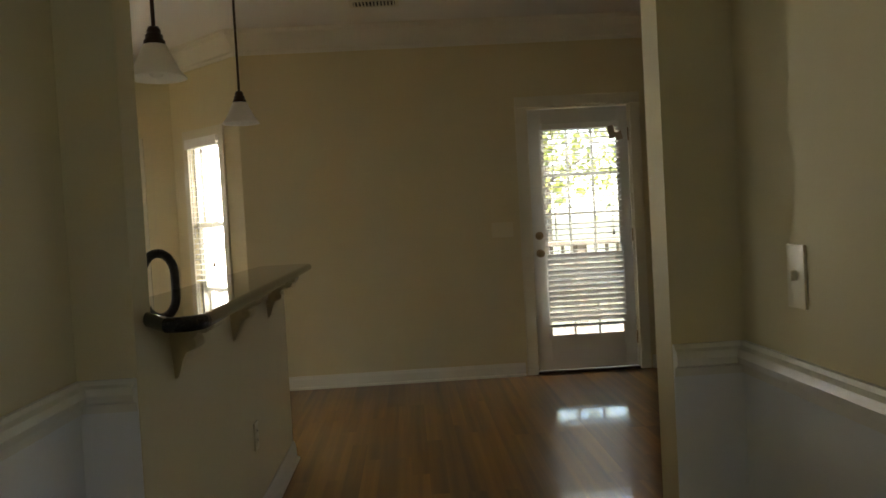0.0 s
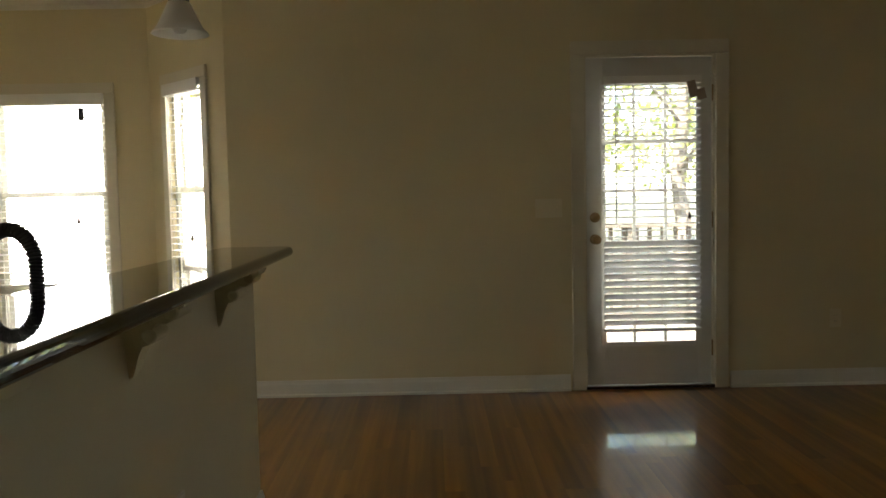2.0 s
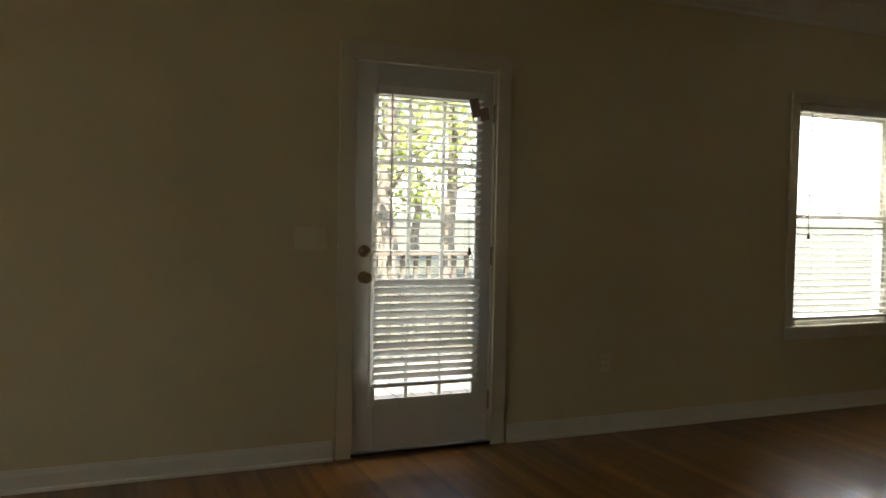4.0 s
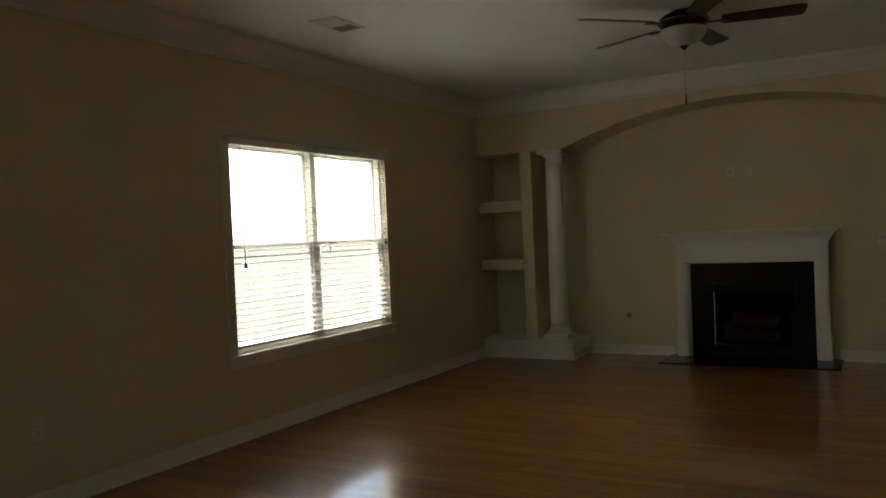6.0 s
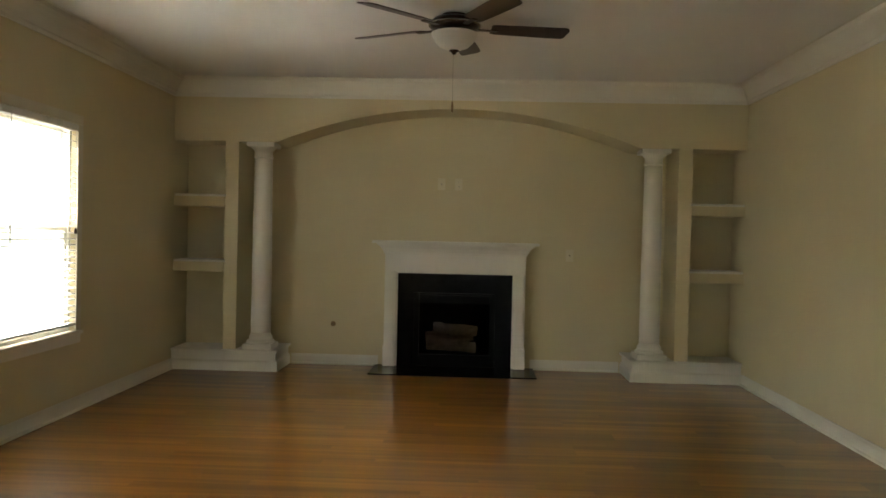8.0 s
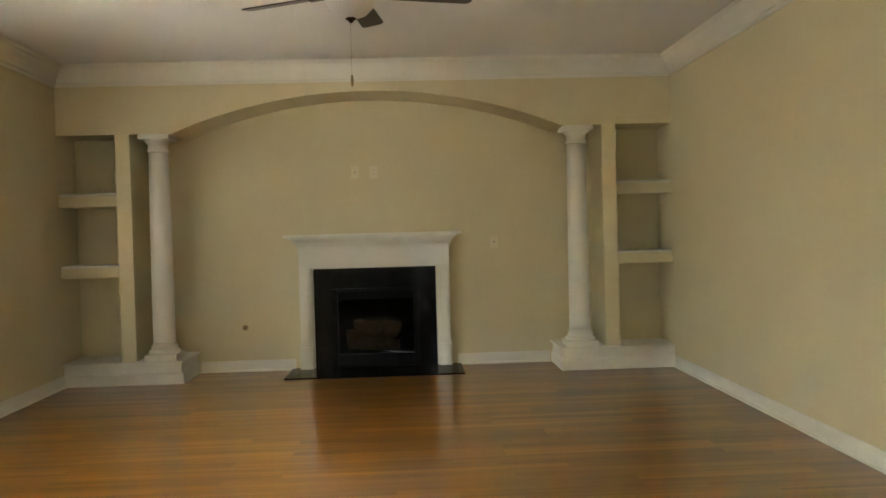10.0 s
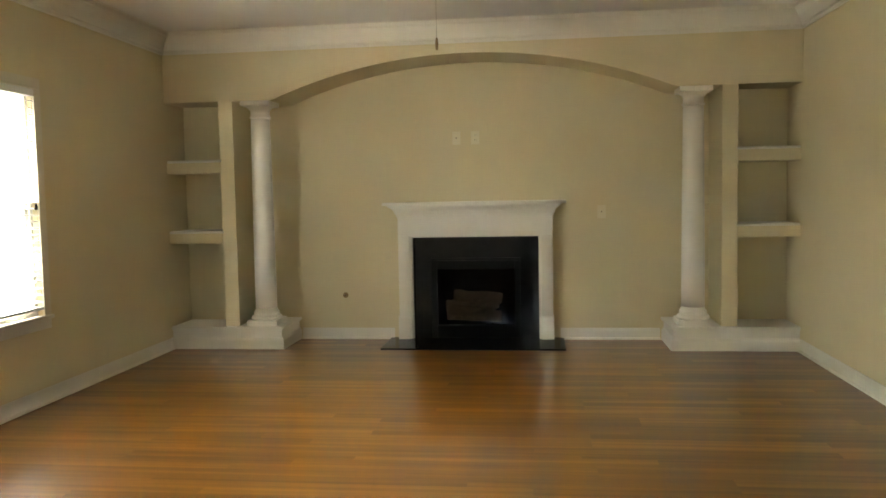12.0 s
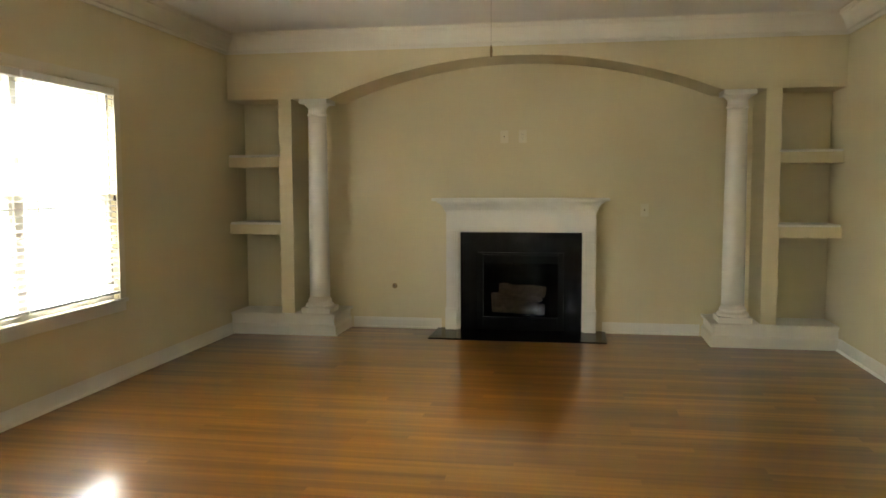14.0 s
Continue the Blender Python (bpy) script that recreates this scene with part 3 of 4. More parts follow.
def patio_door():
    d = thing("door_1", "white glazed exterior door, closed, with a slat blind", "door", kind="structure")
    w, z0, z1 = DOOR_W, 0.025, DOOR_H
    gx0, gx1, gz0, gz1 = 0.107, 0.69, 0.285, 1.89
    bm = box(0.003, 0.012, z0, gx0, 0.056, z1 - 0.003, 0.002)
    joined(bm, box(gx1, 0.012, z0, w - 0.003, 0.056, z1 - 0.003, 0.002))
    joined(bm, box(gx0, 0.012, z0, gx1, 0.056, gz0, 0.002))
    joined(bm, box(gx0, 0.012, gz1, gx1, 0.056, z1 - 0.003, 0.002))
    slab = part("slab", bm, M_DOOR, d)
    bm = bmesh.new()
    for q in ((gx0 - 0.02, 0.004, gz0 - 0.02, gx0 + 0.012, 0.0118, gz1 + 0.02), (gx1 - 0.012, 0.004, gz0 - 0.02, gx1 + 0.02, 0.0118, gz1 + 0.02),
              (gx0 + 0.012, 0.004, gz0 - 0.02, gx1 - 0.012, 0.0118, gz0 + 0.012), (gx0 + 0.012, 0.004, gz1 - 0.012, gx1 - 0.012, 0.0118, gz1 + 0.02)):
        box(*q, 0.003, bm)
    part("glazing_frame", bm, M_DOOR, slab)
    g = part("pane", box(gx0, 0.032, gz0, gx1, 0.037, gz1), M_GLASS, slab)
    g.visible_shadow = False
    for k in (1, 2):
        x = gx0 + (gx1 - gx0) * k / 3
        part("glazing_bar", box(x - 0.009, 0.025, gz0, x + 0.009, 0.044, gz1), M_DOOR, slab)
    for z in (0.612, 0.92, 1.237, 1.545):
        part("glazing_bar", box(gx0, 0.0245, z - 0.009, gx1, 0.0445, z + 0.009), M_DOOR, slab)
    for z, name in ((1.077, "deadbolt"), (0.941, "door_knob")):
        bm = lathe([(0, 0), (0.032, 0), (0.032, 0.006), (0.026, 0.012), (0.012, 0.014), (0.012, 0.035)] + (
            [(0.024, 0.04), (0.03, 0.052), (0.027, 0.066), (0.012, 0.073), (0, 0.073)] if name == "door_knob" else [(0.022, 0.036), (0.023, 0.046), (0, 0.048)]), 20)
        for v in bm.verts:
            v.co = Vector((0.052 + v.co.x, 0.0118 - v.co.z, z + v.co.y))
        part(name, bm, M_BRASS, slab, "antique brass", smooth=True)
    for z in (0.25, 1.05, 1.83):
        part("hinge", tube([(w + 0.002, 0.006, z - 0.05), (w + 0.002, 0.006, z + 0.05)], 0.007, 8), M_BRASS, d)
    for q in ((-0.019, 0.0, 0, -0.001, 0.148, z1 + 0.001), (w + 0.001, 0.0, 0, w + 0.019, 0.148, z1 + 0.001), (-0.019, 0.0, z1 + 0.002, w + 0.019, 0.148, z1 + 0.019)):
        part("jamb", box(*q), M_CASE, d)
    for q in ((-0.095, -0.02, 0.0, -0.012, -0.001, z1 + 0.01), (w + 0.012, -0.02, 0.0, w + 0.095, -0.001, z1 + 0.01), (-0.095, -0.02, z1 + 0.011, w + 0.095, -0.001, z1 + 0.095)):
        part("casing", box(*q, 0.005), M_CASE, d)
    part("threshold", box(-0.018, -0.012, 0.001, w + 0.018, 0.147, 0.02, 0.004), M_BRONZE, d, "dark metal threshold")


patio_door()
blind("door_blind", "white slat blind on the glazed door, lower slats closed", 0.60, 0.345, 1.93, -8, pitch=0.041, depth=0.045, at=(0.398, -0.028, 0), closed_below=(0.93, -50), tassel=(0.22, 1.09))
tag = thing("window_tag", "small dark sticker on the nook window blind", "sticker")
part("sticker", box(-3.385, 0.66, 1.80, -3.345, 0.665, 1.89, 0.001), M_DARK, tag)
clip = thing("valance_clip", "tan broken valance piece hanging off the door blind", "blind part")
bm = box(0.60, -0.066, 1.80, 0.655, -0.055, 1.90, 0.003)
joined(bm, box(0.645, -0.064, 1.775, 0.70, -0.056, 1.84, 0.003))
bmesh.ops.rotate(bm, verts=bm.verts[:], cent=(0.65, -0.06, 1.88), matrix=Matrix.Rotation(radians(-14), 3, "Y"))
part("plate", bm, M_TAPE, clip)


# ---- hearth wall things ----
def column(y):
    c = thing("column", "white painted round column with moulded base and capital", "column", (6.872, y, STEP), group="columns of the hearth wall", kind="structure")
    h = SPRING - STEP
    part("plinth", box(-0.137, -0.137, 0, 0.137, 0.137, 0.05, 0.004), M_TRIM, c)
    part("base", lathe([(0, 0.05), (0.128, 0.05), (0.135, 0.062), (0.128, 0.078), (0.112, 0.084), (0.108, 0.096), (0.114, 0.106), (0.11, 0.116), (0.099, 0.122), (0.094, 0.15), (0, 0.15)], 40), M_TRIM, c, smooth=True)
    shaft = [(0.094, 0.15)] + [(0.094 - 0.012 * (k / 12) ** 1.6, 0.15 + (h - 0.30) * k / 12) for k in range(1, 13)]
    part("shaft", lathe([(0, 0.15)] + shaft + [(0, shaft[-1][1])], 48), M_TRIM, c, smooth=True)
    z = h - 0.15
    part("capital", lathe([(0, z), (0.082, z), (0.092, z + 0.008), (0.092, z + 0.018), (0.082, z + 0.026), (0.082, z + 0.07), (0.09, z + 0.078), (0.108, z + 0.098), (0.124, z + 0.11), (0, z + 0.11)], 40), M_TRIM, c, smooth=True)
    part("abacus", box(-0.132, -0.132, h - 0.041, 0.132, 0.132, h - 0.001, 0.004), M_TRIM, c)


column(-0.815)
column(mirrored(-0.815))


def fireplace():
    f = thing("fireplace", "white painted mantel round a polished black stone fireplace", "fireplace", (0.03, 0, 0))
    y0, y1, top = MID - 0.567, MID + 0.567, 0.935
    iy0, iy1, itop = MID - 0.40, MID + 0.40, 0.74
    part("surround_leg", box(7.195, y0, 0.014, BACK - 0.001, iy0, top), M_SLATE, f, "polished black stone")
    part("surround_leg", box(7.195, iy1, 0.014, BACK - 0.001, y1, top), M_SLATE, f, "polished black stone")
    part("surround_lintel", box(7.1955, iy0, itop, BACK - 0.001, iy1, top), M_SLATE, f, "polished black stone")
    ins = part("insert_frame", box(7.182, iy0 - 0.002, 0.016, 7.215, iy0 + 0.05, itop + 0.002, 0.004), M_IRON, f, "black metal")
    for q in ((7.182, iy1 - 0.05, 0.016, 7.215, iy1 + 0.002, itop + 0.002), (7.182, iy0 + 0.05, 0.016, 7.215, iy1 - 0.05, 0.13), (7.182, iy0 + 0.05, itop - 0.10, 7.215, iy1 - 0.05, itop + 0.002)):
        part("insert_panel", box(*q, 0.004), M_IRON, ins)
    for k in range(5):
        part("louvre", box(7.176, iy0 + 0.06, 0.030 + k * 0.019, 7.183, iy1 - 0.06, 0.040 + k * 0.019, 0.002), M_IRON, ins)
    part("louvre", box(7.172, iy0 + 0.03, itop - 0.03, 7.183, iy1 - 0.03, itop - 0.018, 0.003), M_IRON, ins)
    g = part("firebox_glass", box(7.21, iy0 + 0.05, 0.13, 7.214, iy1 - 0.05, itop - 0.10), M_FGLASS, ins)
    g.visible_shadow = False
    box_ = part("firebox", box(7.60, MID - 0.42, 0.02, 7.64, MID + 0.42, 0.76), M_FIREBOX, f, "sooty brick-lined box")
    for q in ((7.222, MID - 0.465, 0.02, 7.60, MID - 0.425, 0.76), (7.222, MID + 0.425, 0.02, 7.60, MID + 0.465, 0.76), (7.222, MID - 0.425, 0.02, 7.60, MID + 0.425, 0.06), (7.222, MID - 0.425, 0.72, 7.60, MID + 0.425, 0.76)):
        part("lining", box(*q), M_FIREBOX, box_)
    random.seed(4)
    for y, z, ln, a, x in ((MID + 0.03, 0.20, 0.50, 2, 7.36), (MID + 0.05, 0.29, 0.48, -3, 7.43), (MID, 0.36, 0.44, 3, 7.40), (MID + 0.06, 0.24, 0.42, 5, 7.30)):
        pts, rad = [], []
        for k in range(9):
            s = k / 8 - 0.5
            pts.append((x + random.uniform(-0.008, 0.008), y + s * ln, z + s * ln * math.tan(radians(a)) + random.uniform(-0.008, 0.008)))
            rad.append(0.058 * (1 - 0.5 * abs(s) ** 3) * random.uniform(0.9, 1.08))
        part("gas_log", tube(pts, rad, 14), M_LOG, box_, "tan ceramic log", smooth=True)
    # mantel
    lo, li = 0.69, 0.588
    for s in (-1, 1):
        a, b = sorted((MID + s * lo, MID + s * li))
        leg = part("leg", box(7.105, a, 0.016, BACK - 0.002, b, 0.952, 0.004), M_TRIM, f)
        pa, pb = sorted((MID + s * (lo - 0.018), MID + s * (li + 0.018)))
        part("leg_panel", box(7.096, pa, 0.26, 7.106, pb, 0.93, 0.004), M_TRIM, leg)
        pa, pb = sorted((MID + s * (lo + 0.008), MID + s * (li - 0.002)))
        part("leg_plinth", box(7.092, pa, 0.0155, BACK - 0.003, pb, 0.22, 0.005), M_TRIM, leg)
        pa, pb = sorted((MID + s * li, MID + s * 0.567))
        part("inner_bead", box(7.125, pa, 0.016, BACK - 0.003, pb, 0.953, 0.005), M_TRIM, leg)
    frieze = part("frieze", box(7.105, MID - lo, 0.953, BACK - 0.002, MID + lo, 1.17, 0.004), M_TRIM, f)
    part("frieze_bead", box(7.125, MID - li, 0.935, BACK - 0.003, MID + li, 0.954, 0.004), M_TRIM, frieze)
    bm = moulding([(0, 1.12), (0.008, 1.12), (0.012, 1.14), (0.02, 1.15), (0.03, 1.175), (0.052, 1.2), (0.074, 1.213), (0.078, 1.226), (0, 1.226)],
                  [(BACK - 0.002, MID + lo), (7.105, MID + lo), (7.105, MID - lo), (BACK - 0.002, MID - lo)])
    part("cornice", bm, M_TRIM, f)
    y = MID - lo + 0.02
    while y < MID + lo - 0.03:
        part("dentil", box(7.088, y, 1.126, 7.098, y + 0.016, 1.146), M_TRIM, frieze)
        y += 0.034
    part("mantel_shelf", box(7.0, MID - 0.81, 1.226, BACK - 0.002, MID + 0.81, 1.252, 0.006), M_TRIM, f)
    return f


fireplace()
hearth = thing("hearth_slab", "thin polished black stone hearth slab on the floor", "hearth", kind="structure")
part("slab", box(6.70, MID - 0.785, 0.001, BACK - 0.003, MID + 0.785, 0.014, 0.003), M_SLATE, hearth)


def plate_on(name, label, cat, at, turn, w=0.072, h=0.115, kind="outlet", group=""):
    """Wall plate facing -y before its turn."""
    p = thing(name, label, cat, group=group)
    p.matrix_basis = pose(*at, 0, 0, turn)
    part("cover", box(-w / 2, -0.007, -h / 2, w / 2, -0.0005, h / 2, 0.002), M_PLATE, p)
    gangs = max(1, round(w / 0.06))
    for g in range(gangs):
        x = (g - (gangs - 1) / 2) * 0.046
        if kind == "switch":
            part("toggle", box(x - 0.005, -0.019, -0.008, x + 0.005, -0.006, 0.012, 0.002), M_PLATE, p)
        elif kind == "outlet":
            for z in (-0.02, 0.02):
                part("socket", box(x - 0.014, -0.0095, z - 0.013, x + 0.014, -0.0065, z + 0.013, 0.003), M_PLATE, p)
                for s in (-0.006, 0.006):
                    part("slot", box(x + s - 0.001, -0.0102, z - 0.004, x + s + 0.001, -0.009, z + 0.005), M_DARK, p)
        else:
            part("jack", lathe([(0, 0), (0.007, 0), (0.007, 0.008), (0, 0.008)], 12), M_NICKEL, p).matrix_basis = pose(x, -0.006, 0, 90)
    return p


plate_on("switch_plate", "ivory wall switch plate in the hall", "light switch", (HALL1, -4.568, 1.07), -90, 0.072, 0.13, "switch")
plate_on("switch_plate", "ivory triple switch plate beside the glazed door", "light switch", (-0.235, 0.0, 1.14), 0, 0.165, 0.115, "switch")
plate_on("wall_plate", "ivory cable plate high over the mantel", "wall plate", (BACK, -2.50, 1.82), -90, kind="jack", group="plates over the mantel")
plate_on("outlet_plate", "ivory outlet plate high over the mantel", "outlet", (BACK, -2.67, 1.82), -90, group="plates over the mantel")
plate_on("outlet_plate", "ivory plate on the wall beside the mantel", "wall plate", (BACK, -3.78, 1.14), -90, kind="jack")
plate_on("outlet_plate", "ivory outlet low on the bar wall", "outlet", (BAR_X, -2.85, 0.385), 90)
plate_on("outlet_plate", "ivory outlet low on the window wall", "outlet", (1.55, 0.0, 0.42), 0)
valve = thing("gas_valve", "small brass gas key valve low on the hearth wall", "gas valve")
bm = lathe([(0, 0), (0.026, 0), (0.026, 0.003), (0.012, 0.007), (0.009, 0.02), (0, 0.02)], 18)
for v in bm.verts:
    v.co = Vector((BACK - 0.0005 - v.co.z, -1.444 + v.co.x, 0.406 + v.co.y))
part("escutcheon", bm, M_BRASS, valve)
part("keyhole", box(BACK - 0.0225, -1.449, 0.401, BACK - 0.019, -1.439, 0.411), M_DARK, valve)


# ---- ceiling fan, vents ----
def ceiling_fan():
    f = thing("ceiling_fan", "ceiling fan with walnut blades, bronze motor and frosted bowl light", "ceiling fan", (4.5, -2.68, 2.50))
    part("canopy", lathe([(0, 0.2395), (0.085, 0.2395), (0.08, 0.232), (0.05, 0.226), (0, 0.226)], 28), M_BRONZE, f, smooth=True)
    part("motor", lathe([(0, 0.228), (0.09, 0.226), (0.13, 0.216), (0.155, 0.196), (0.163, 0.172), (0.155, 0.15), (0.13, 0.138), (0.1, 0.132), (0, 0.132)], 40), M_BRONZE, f, "dark polished bronze", smooth=True)
    part("motor_band", lathe([(0.160, 0.166), (0.168, 0.166), (0.170, 0.172), (0.168, 0.178), (0.160, 0.178)], 40), M_NICKEL, f, "thin bright band", smooth=True)
    part("light_collar", lathe([(0, 0.134), (0.1, 0.134), (0.106, 0.126), (0.1, 0.116), (0, 0.116)], 32), M_BRONZE, f, smooth=True)
    part("glass_bowl", lathe([(0.0, 0.126), (0.138, 0.126), (0.15, 0.121), (0.146, 0.104), (0.128, 0.070), (0.094, 0.036), (0.045, 0.016), (0, 0.012)], 40), M_SHADE, f, "frosted glass", smooth=True)
    part("finial", lathe([(0, 0.016), (0.03, 0.014), (0.034, 0.008), (0.02, 0.002), (0.014, -0.006), (0.008, -0.013), (0, -0.015)], 18), M_BRONZE, f, smooth=True)
    part("pull_chain", tube([(0.02, 0.005, 0.0), (0.02, 0.005, -0.31)], 0.0011, 5), M_NICKEL, f)
    part("chain_fob", lathe([(0, -0.31), (0.005, -0.315), (0.009, -0.345), (0.006, -0.38), (0, -0.382)], 10, at=(0.02, 0.005, 0)), M_BRASS, f, smooth=True)
    for k in range(5):
        a = -8 + 72 * k
        arm = part("blade_arm", box(0.14, -0.02, 0.148, 0.28, 0.02, 0.155, 0.003), M_BRONZE, f)
        arm.matrix_basis = pose(0, 0, 0, 0, 0, a)
        bm = bmesh.new()
        outline = [(0.24, -0.055), (0.28, -0.062), (0.5, -0.07), (0.72, -0.074), (0.745, -0.066), (0.755, -0.04), (0.742, 0.05), (0.73, 0.068), (0.71, 0.074), (0.5, 0.07), (0.28, 0.062), (0.24, 0.055)]
        lo = [bm.verts.new((x, y, -0.003)) for x, y in outline]
        hi = [bm.verts.new((x, y, 0.003)) for x, y in outline]
        bm.faces.new(lo[::-1])
        bm.faces.new(hi)
        for i in range(len(lo)):
            j = (i + 1) % len(lo)
            bm.faces.new((lo[i], lo[j], hi[j], hi[i]))
        bl = part("blade", bm, M_BLADE, f, "dark walnut blade")
        bl.matrix_basis = pose(0, 0, 0.161, 0, 0, a) @ pose(0, 0, 0, -12, 0, 0)


ceiling_fan()


def ceiling_vent(x0, y0, x1, y1):
    v = thing("ceiling_vent", "white louvred metal ceiling register", "vent", group="ceiling registers")
    z = CEIL
    part("backing", box(x0 + 0.02, y0 + 0.02, z - 0.003, x1 - 0.02, y1 - 0.02, z - 0.0005), M_DARK, v)
    for q in ((x0, y0, x1, y0 + 0.025), (x0, y1 - 0.025, x1, y1), (x0, y0 + 0.025, x0 + 0.025, y1 - 0.025), (x1 - 0.025, y0 + 0.025, x1, y1 - 0.025)):
        part("frame", box(q[0], q[1], z - 0.008, q[2], q[3], z - 0.0003, 0.002), M_TRIM, v)
    n = int((x1 - x0 - 0.06) / 0.022)
    for k in range(n):
        x = x0 + 0.035 + k * (x1 - x0 - 0.07) / (n - 1)
        s = part("slat", box(-0.008, y0 + 0.026, -0.0006, 0.008, y1 - 0.026, 0.0006), M_TRIM, v)
        s.matrix_basis = pose(x, 0, z - 0.0075, 0, 40 if k < n / 2 else -40, 0)


ceiling_vent(3.155, -0.815, 3.51, -0.605)
ceiling_vent(-1.275, -0.73, -0.94, -0.56)

# ---- bar, kitchen ----
structure("wall_bar", box(BAR_X - 0.12, HALL_N + 0.001, -0.2, BAR_X, BAR_END, BAR_TOP - 0.036), M_WALL, "cream painted half wall under the bar top", "half wall")
baseboard([(BAR_X, HALL_N), (BAR_X, BAR_END), (BAR_X - 0.12, BAR_END)])


def bar_top():
    b = thing("bar_counter", "polished black granite bar counter with rounded edge", "counter")
    x0, x1, xn, y0, y1, r = BAR_X - 0.12, -1.50, -1.435, HALL_S - 0.07, BAR_END + 0.035, 0.05
    front = [(OPEN0 + 0.003, HALL_N - 0.03), (xn - r - 0.02, y0 + 0.004), (xn - r, y0)] + [(xn - r + r * math.sin(a), y0 + r - r * math.cos(a)) for a in (radians(q) for q in range(15, 91, 15))]
    front += [(x1 - 0.03 + 0.03 * math.cos(a), y1 - 0.03 + 0.03 * math.sin(a)) for a in (radians(q) for q in range(0, 91, 30))] + [(x0, y1)]
    edge = [(x0, HALL_N + 0.003), (OPEN0 + 0.003, HALL_N + 0.003)] + front
    bm = bmesh.new()
    lo = [bm.verts.new((x, y, BAR_TOP - 0.036)) for x, y in edge]
    hi = [bm.verts.new((x, y, BAR_TOP)) for x, y in edge]
    bm.faces.new(lo[::-1])
    bm.faces.new(hi)
    for i in range(len(lo)):
        j = (i + 1) % len(lo)
        bm.faces.new((lo[i], lo[j], hi[j], hi[i]))
    part("slab", bm, M_GRANITE, b)
    nose = [(0.0, BAR_TOP - 0.036)] + [(0.016 * math.cos(q), BAR_TOP - 0.018 + 0.0178 * math.sin(q)) for q in (radians(a) for a in range(-80, 81, 16))] + [(0.0, BAR_TOP)]
    part("bullnose_edge", moulding(nose, front), M_GRANITE, b, smooth=False)


bar_top()


def corbel():
    """Scrolled bracket under the bar, projecting +x from the wall."""
    c = thing("bar_corbel", "cream painted scrolled corbel under the bar top", "corbel", group="corbels under the bar")
    prof = [(0, 0), (0.125, 0), (0.127, -0.015), (0.115, -0.022), (0.108, -0.037), (0.09, -0.046), (0.071, -0.045), (0.061, -0.056), (0.063, -0.075), (0.052, -0.086), (0.037, -0.09), (0.026, -0.109), (0.016, -0.135), (0.009, -0.15), (0, -0.154)]
    wide = lambda z: 0.05 * (1 - 0.8 * (-z / 0.154) ** 1.6)
    bm = bmesh.new()
    a = [bm.verts.new((1.12 * x, -wide(z), 1.2 * z)) for x, z in prof]
    b = [bm.verts.new((1.12 * x, wide(z), 1.2 * z)) for x, z in prof]
    bm.faces.new(a)
    bm.faces.new(b[::-1])
    for i in range(len(a)):
        j = (i + 1) % len(a)
        bm.faces.new((a[i], a[j], b[j], b[i]))
    part("bracket", bm, M_WALL, c)
    for x, z, r in ((0.112, -0.03, 0.018), (0.06, -0.084, 0.017)):
        h = wide(z / 1.2) + 0.006
        part("scroll", tube([(x, -h, z), (x, -h + 0.004, z), (x, h - 0.004, z), (x, h, z)], [r - 0.004, r, r, r - 0.004], 18), M_WALL, c)
    part("cap_plate", box(0.0005, -0.056, -0.012, 0.146, 0.056, -0.0005, 0.003), M_WALL, c)
    return c


first = corbel()
first.matrix_basis = pose(BAR_X + 0.001, -2.40, BAR_TOP - 0.0365)
for y in (-3.14, -3.88):
    copy_thing(first, pose(BAR_X + 0.001, y, BAR_TOP - 0.0365))

cab = thing("kitchen_base_cabinet", "painted kitchen base cabinets behind the bar wall", "cabinet")
part("body", box(-2.42, -4.2, 0.1, -1.742, BAR_END - 0.02, 0.87), M_CAB, cab)
part("toe_kick", box(-2.36, -4.2, 0.0, -1.742, BAR_END - 0.02, 0.1), M_DARK, cab)
for k in range(4):
    y = -4.19 + k * 0.56
    dr = part("door", box(-2.442, y, 0.12, -2.421, y + 0.54, 0.86, 0.004), M_CAB, cab)
    part("handle", tube([(-2.458, y + 0.48, 0.62), (-2.458, y + 0.48, 0.76)], 0.005, 8), M_NICKEL, dr)
top = thing("kitchen_counter", "polished black granite kitchen counter", "counter")
part("slab", box(-2.46, -4.2, 0.871, -1.741, BAR_END - 0.01, 0.905, 0.004), M_GRANITE, top)


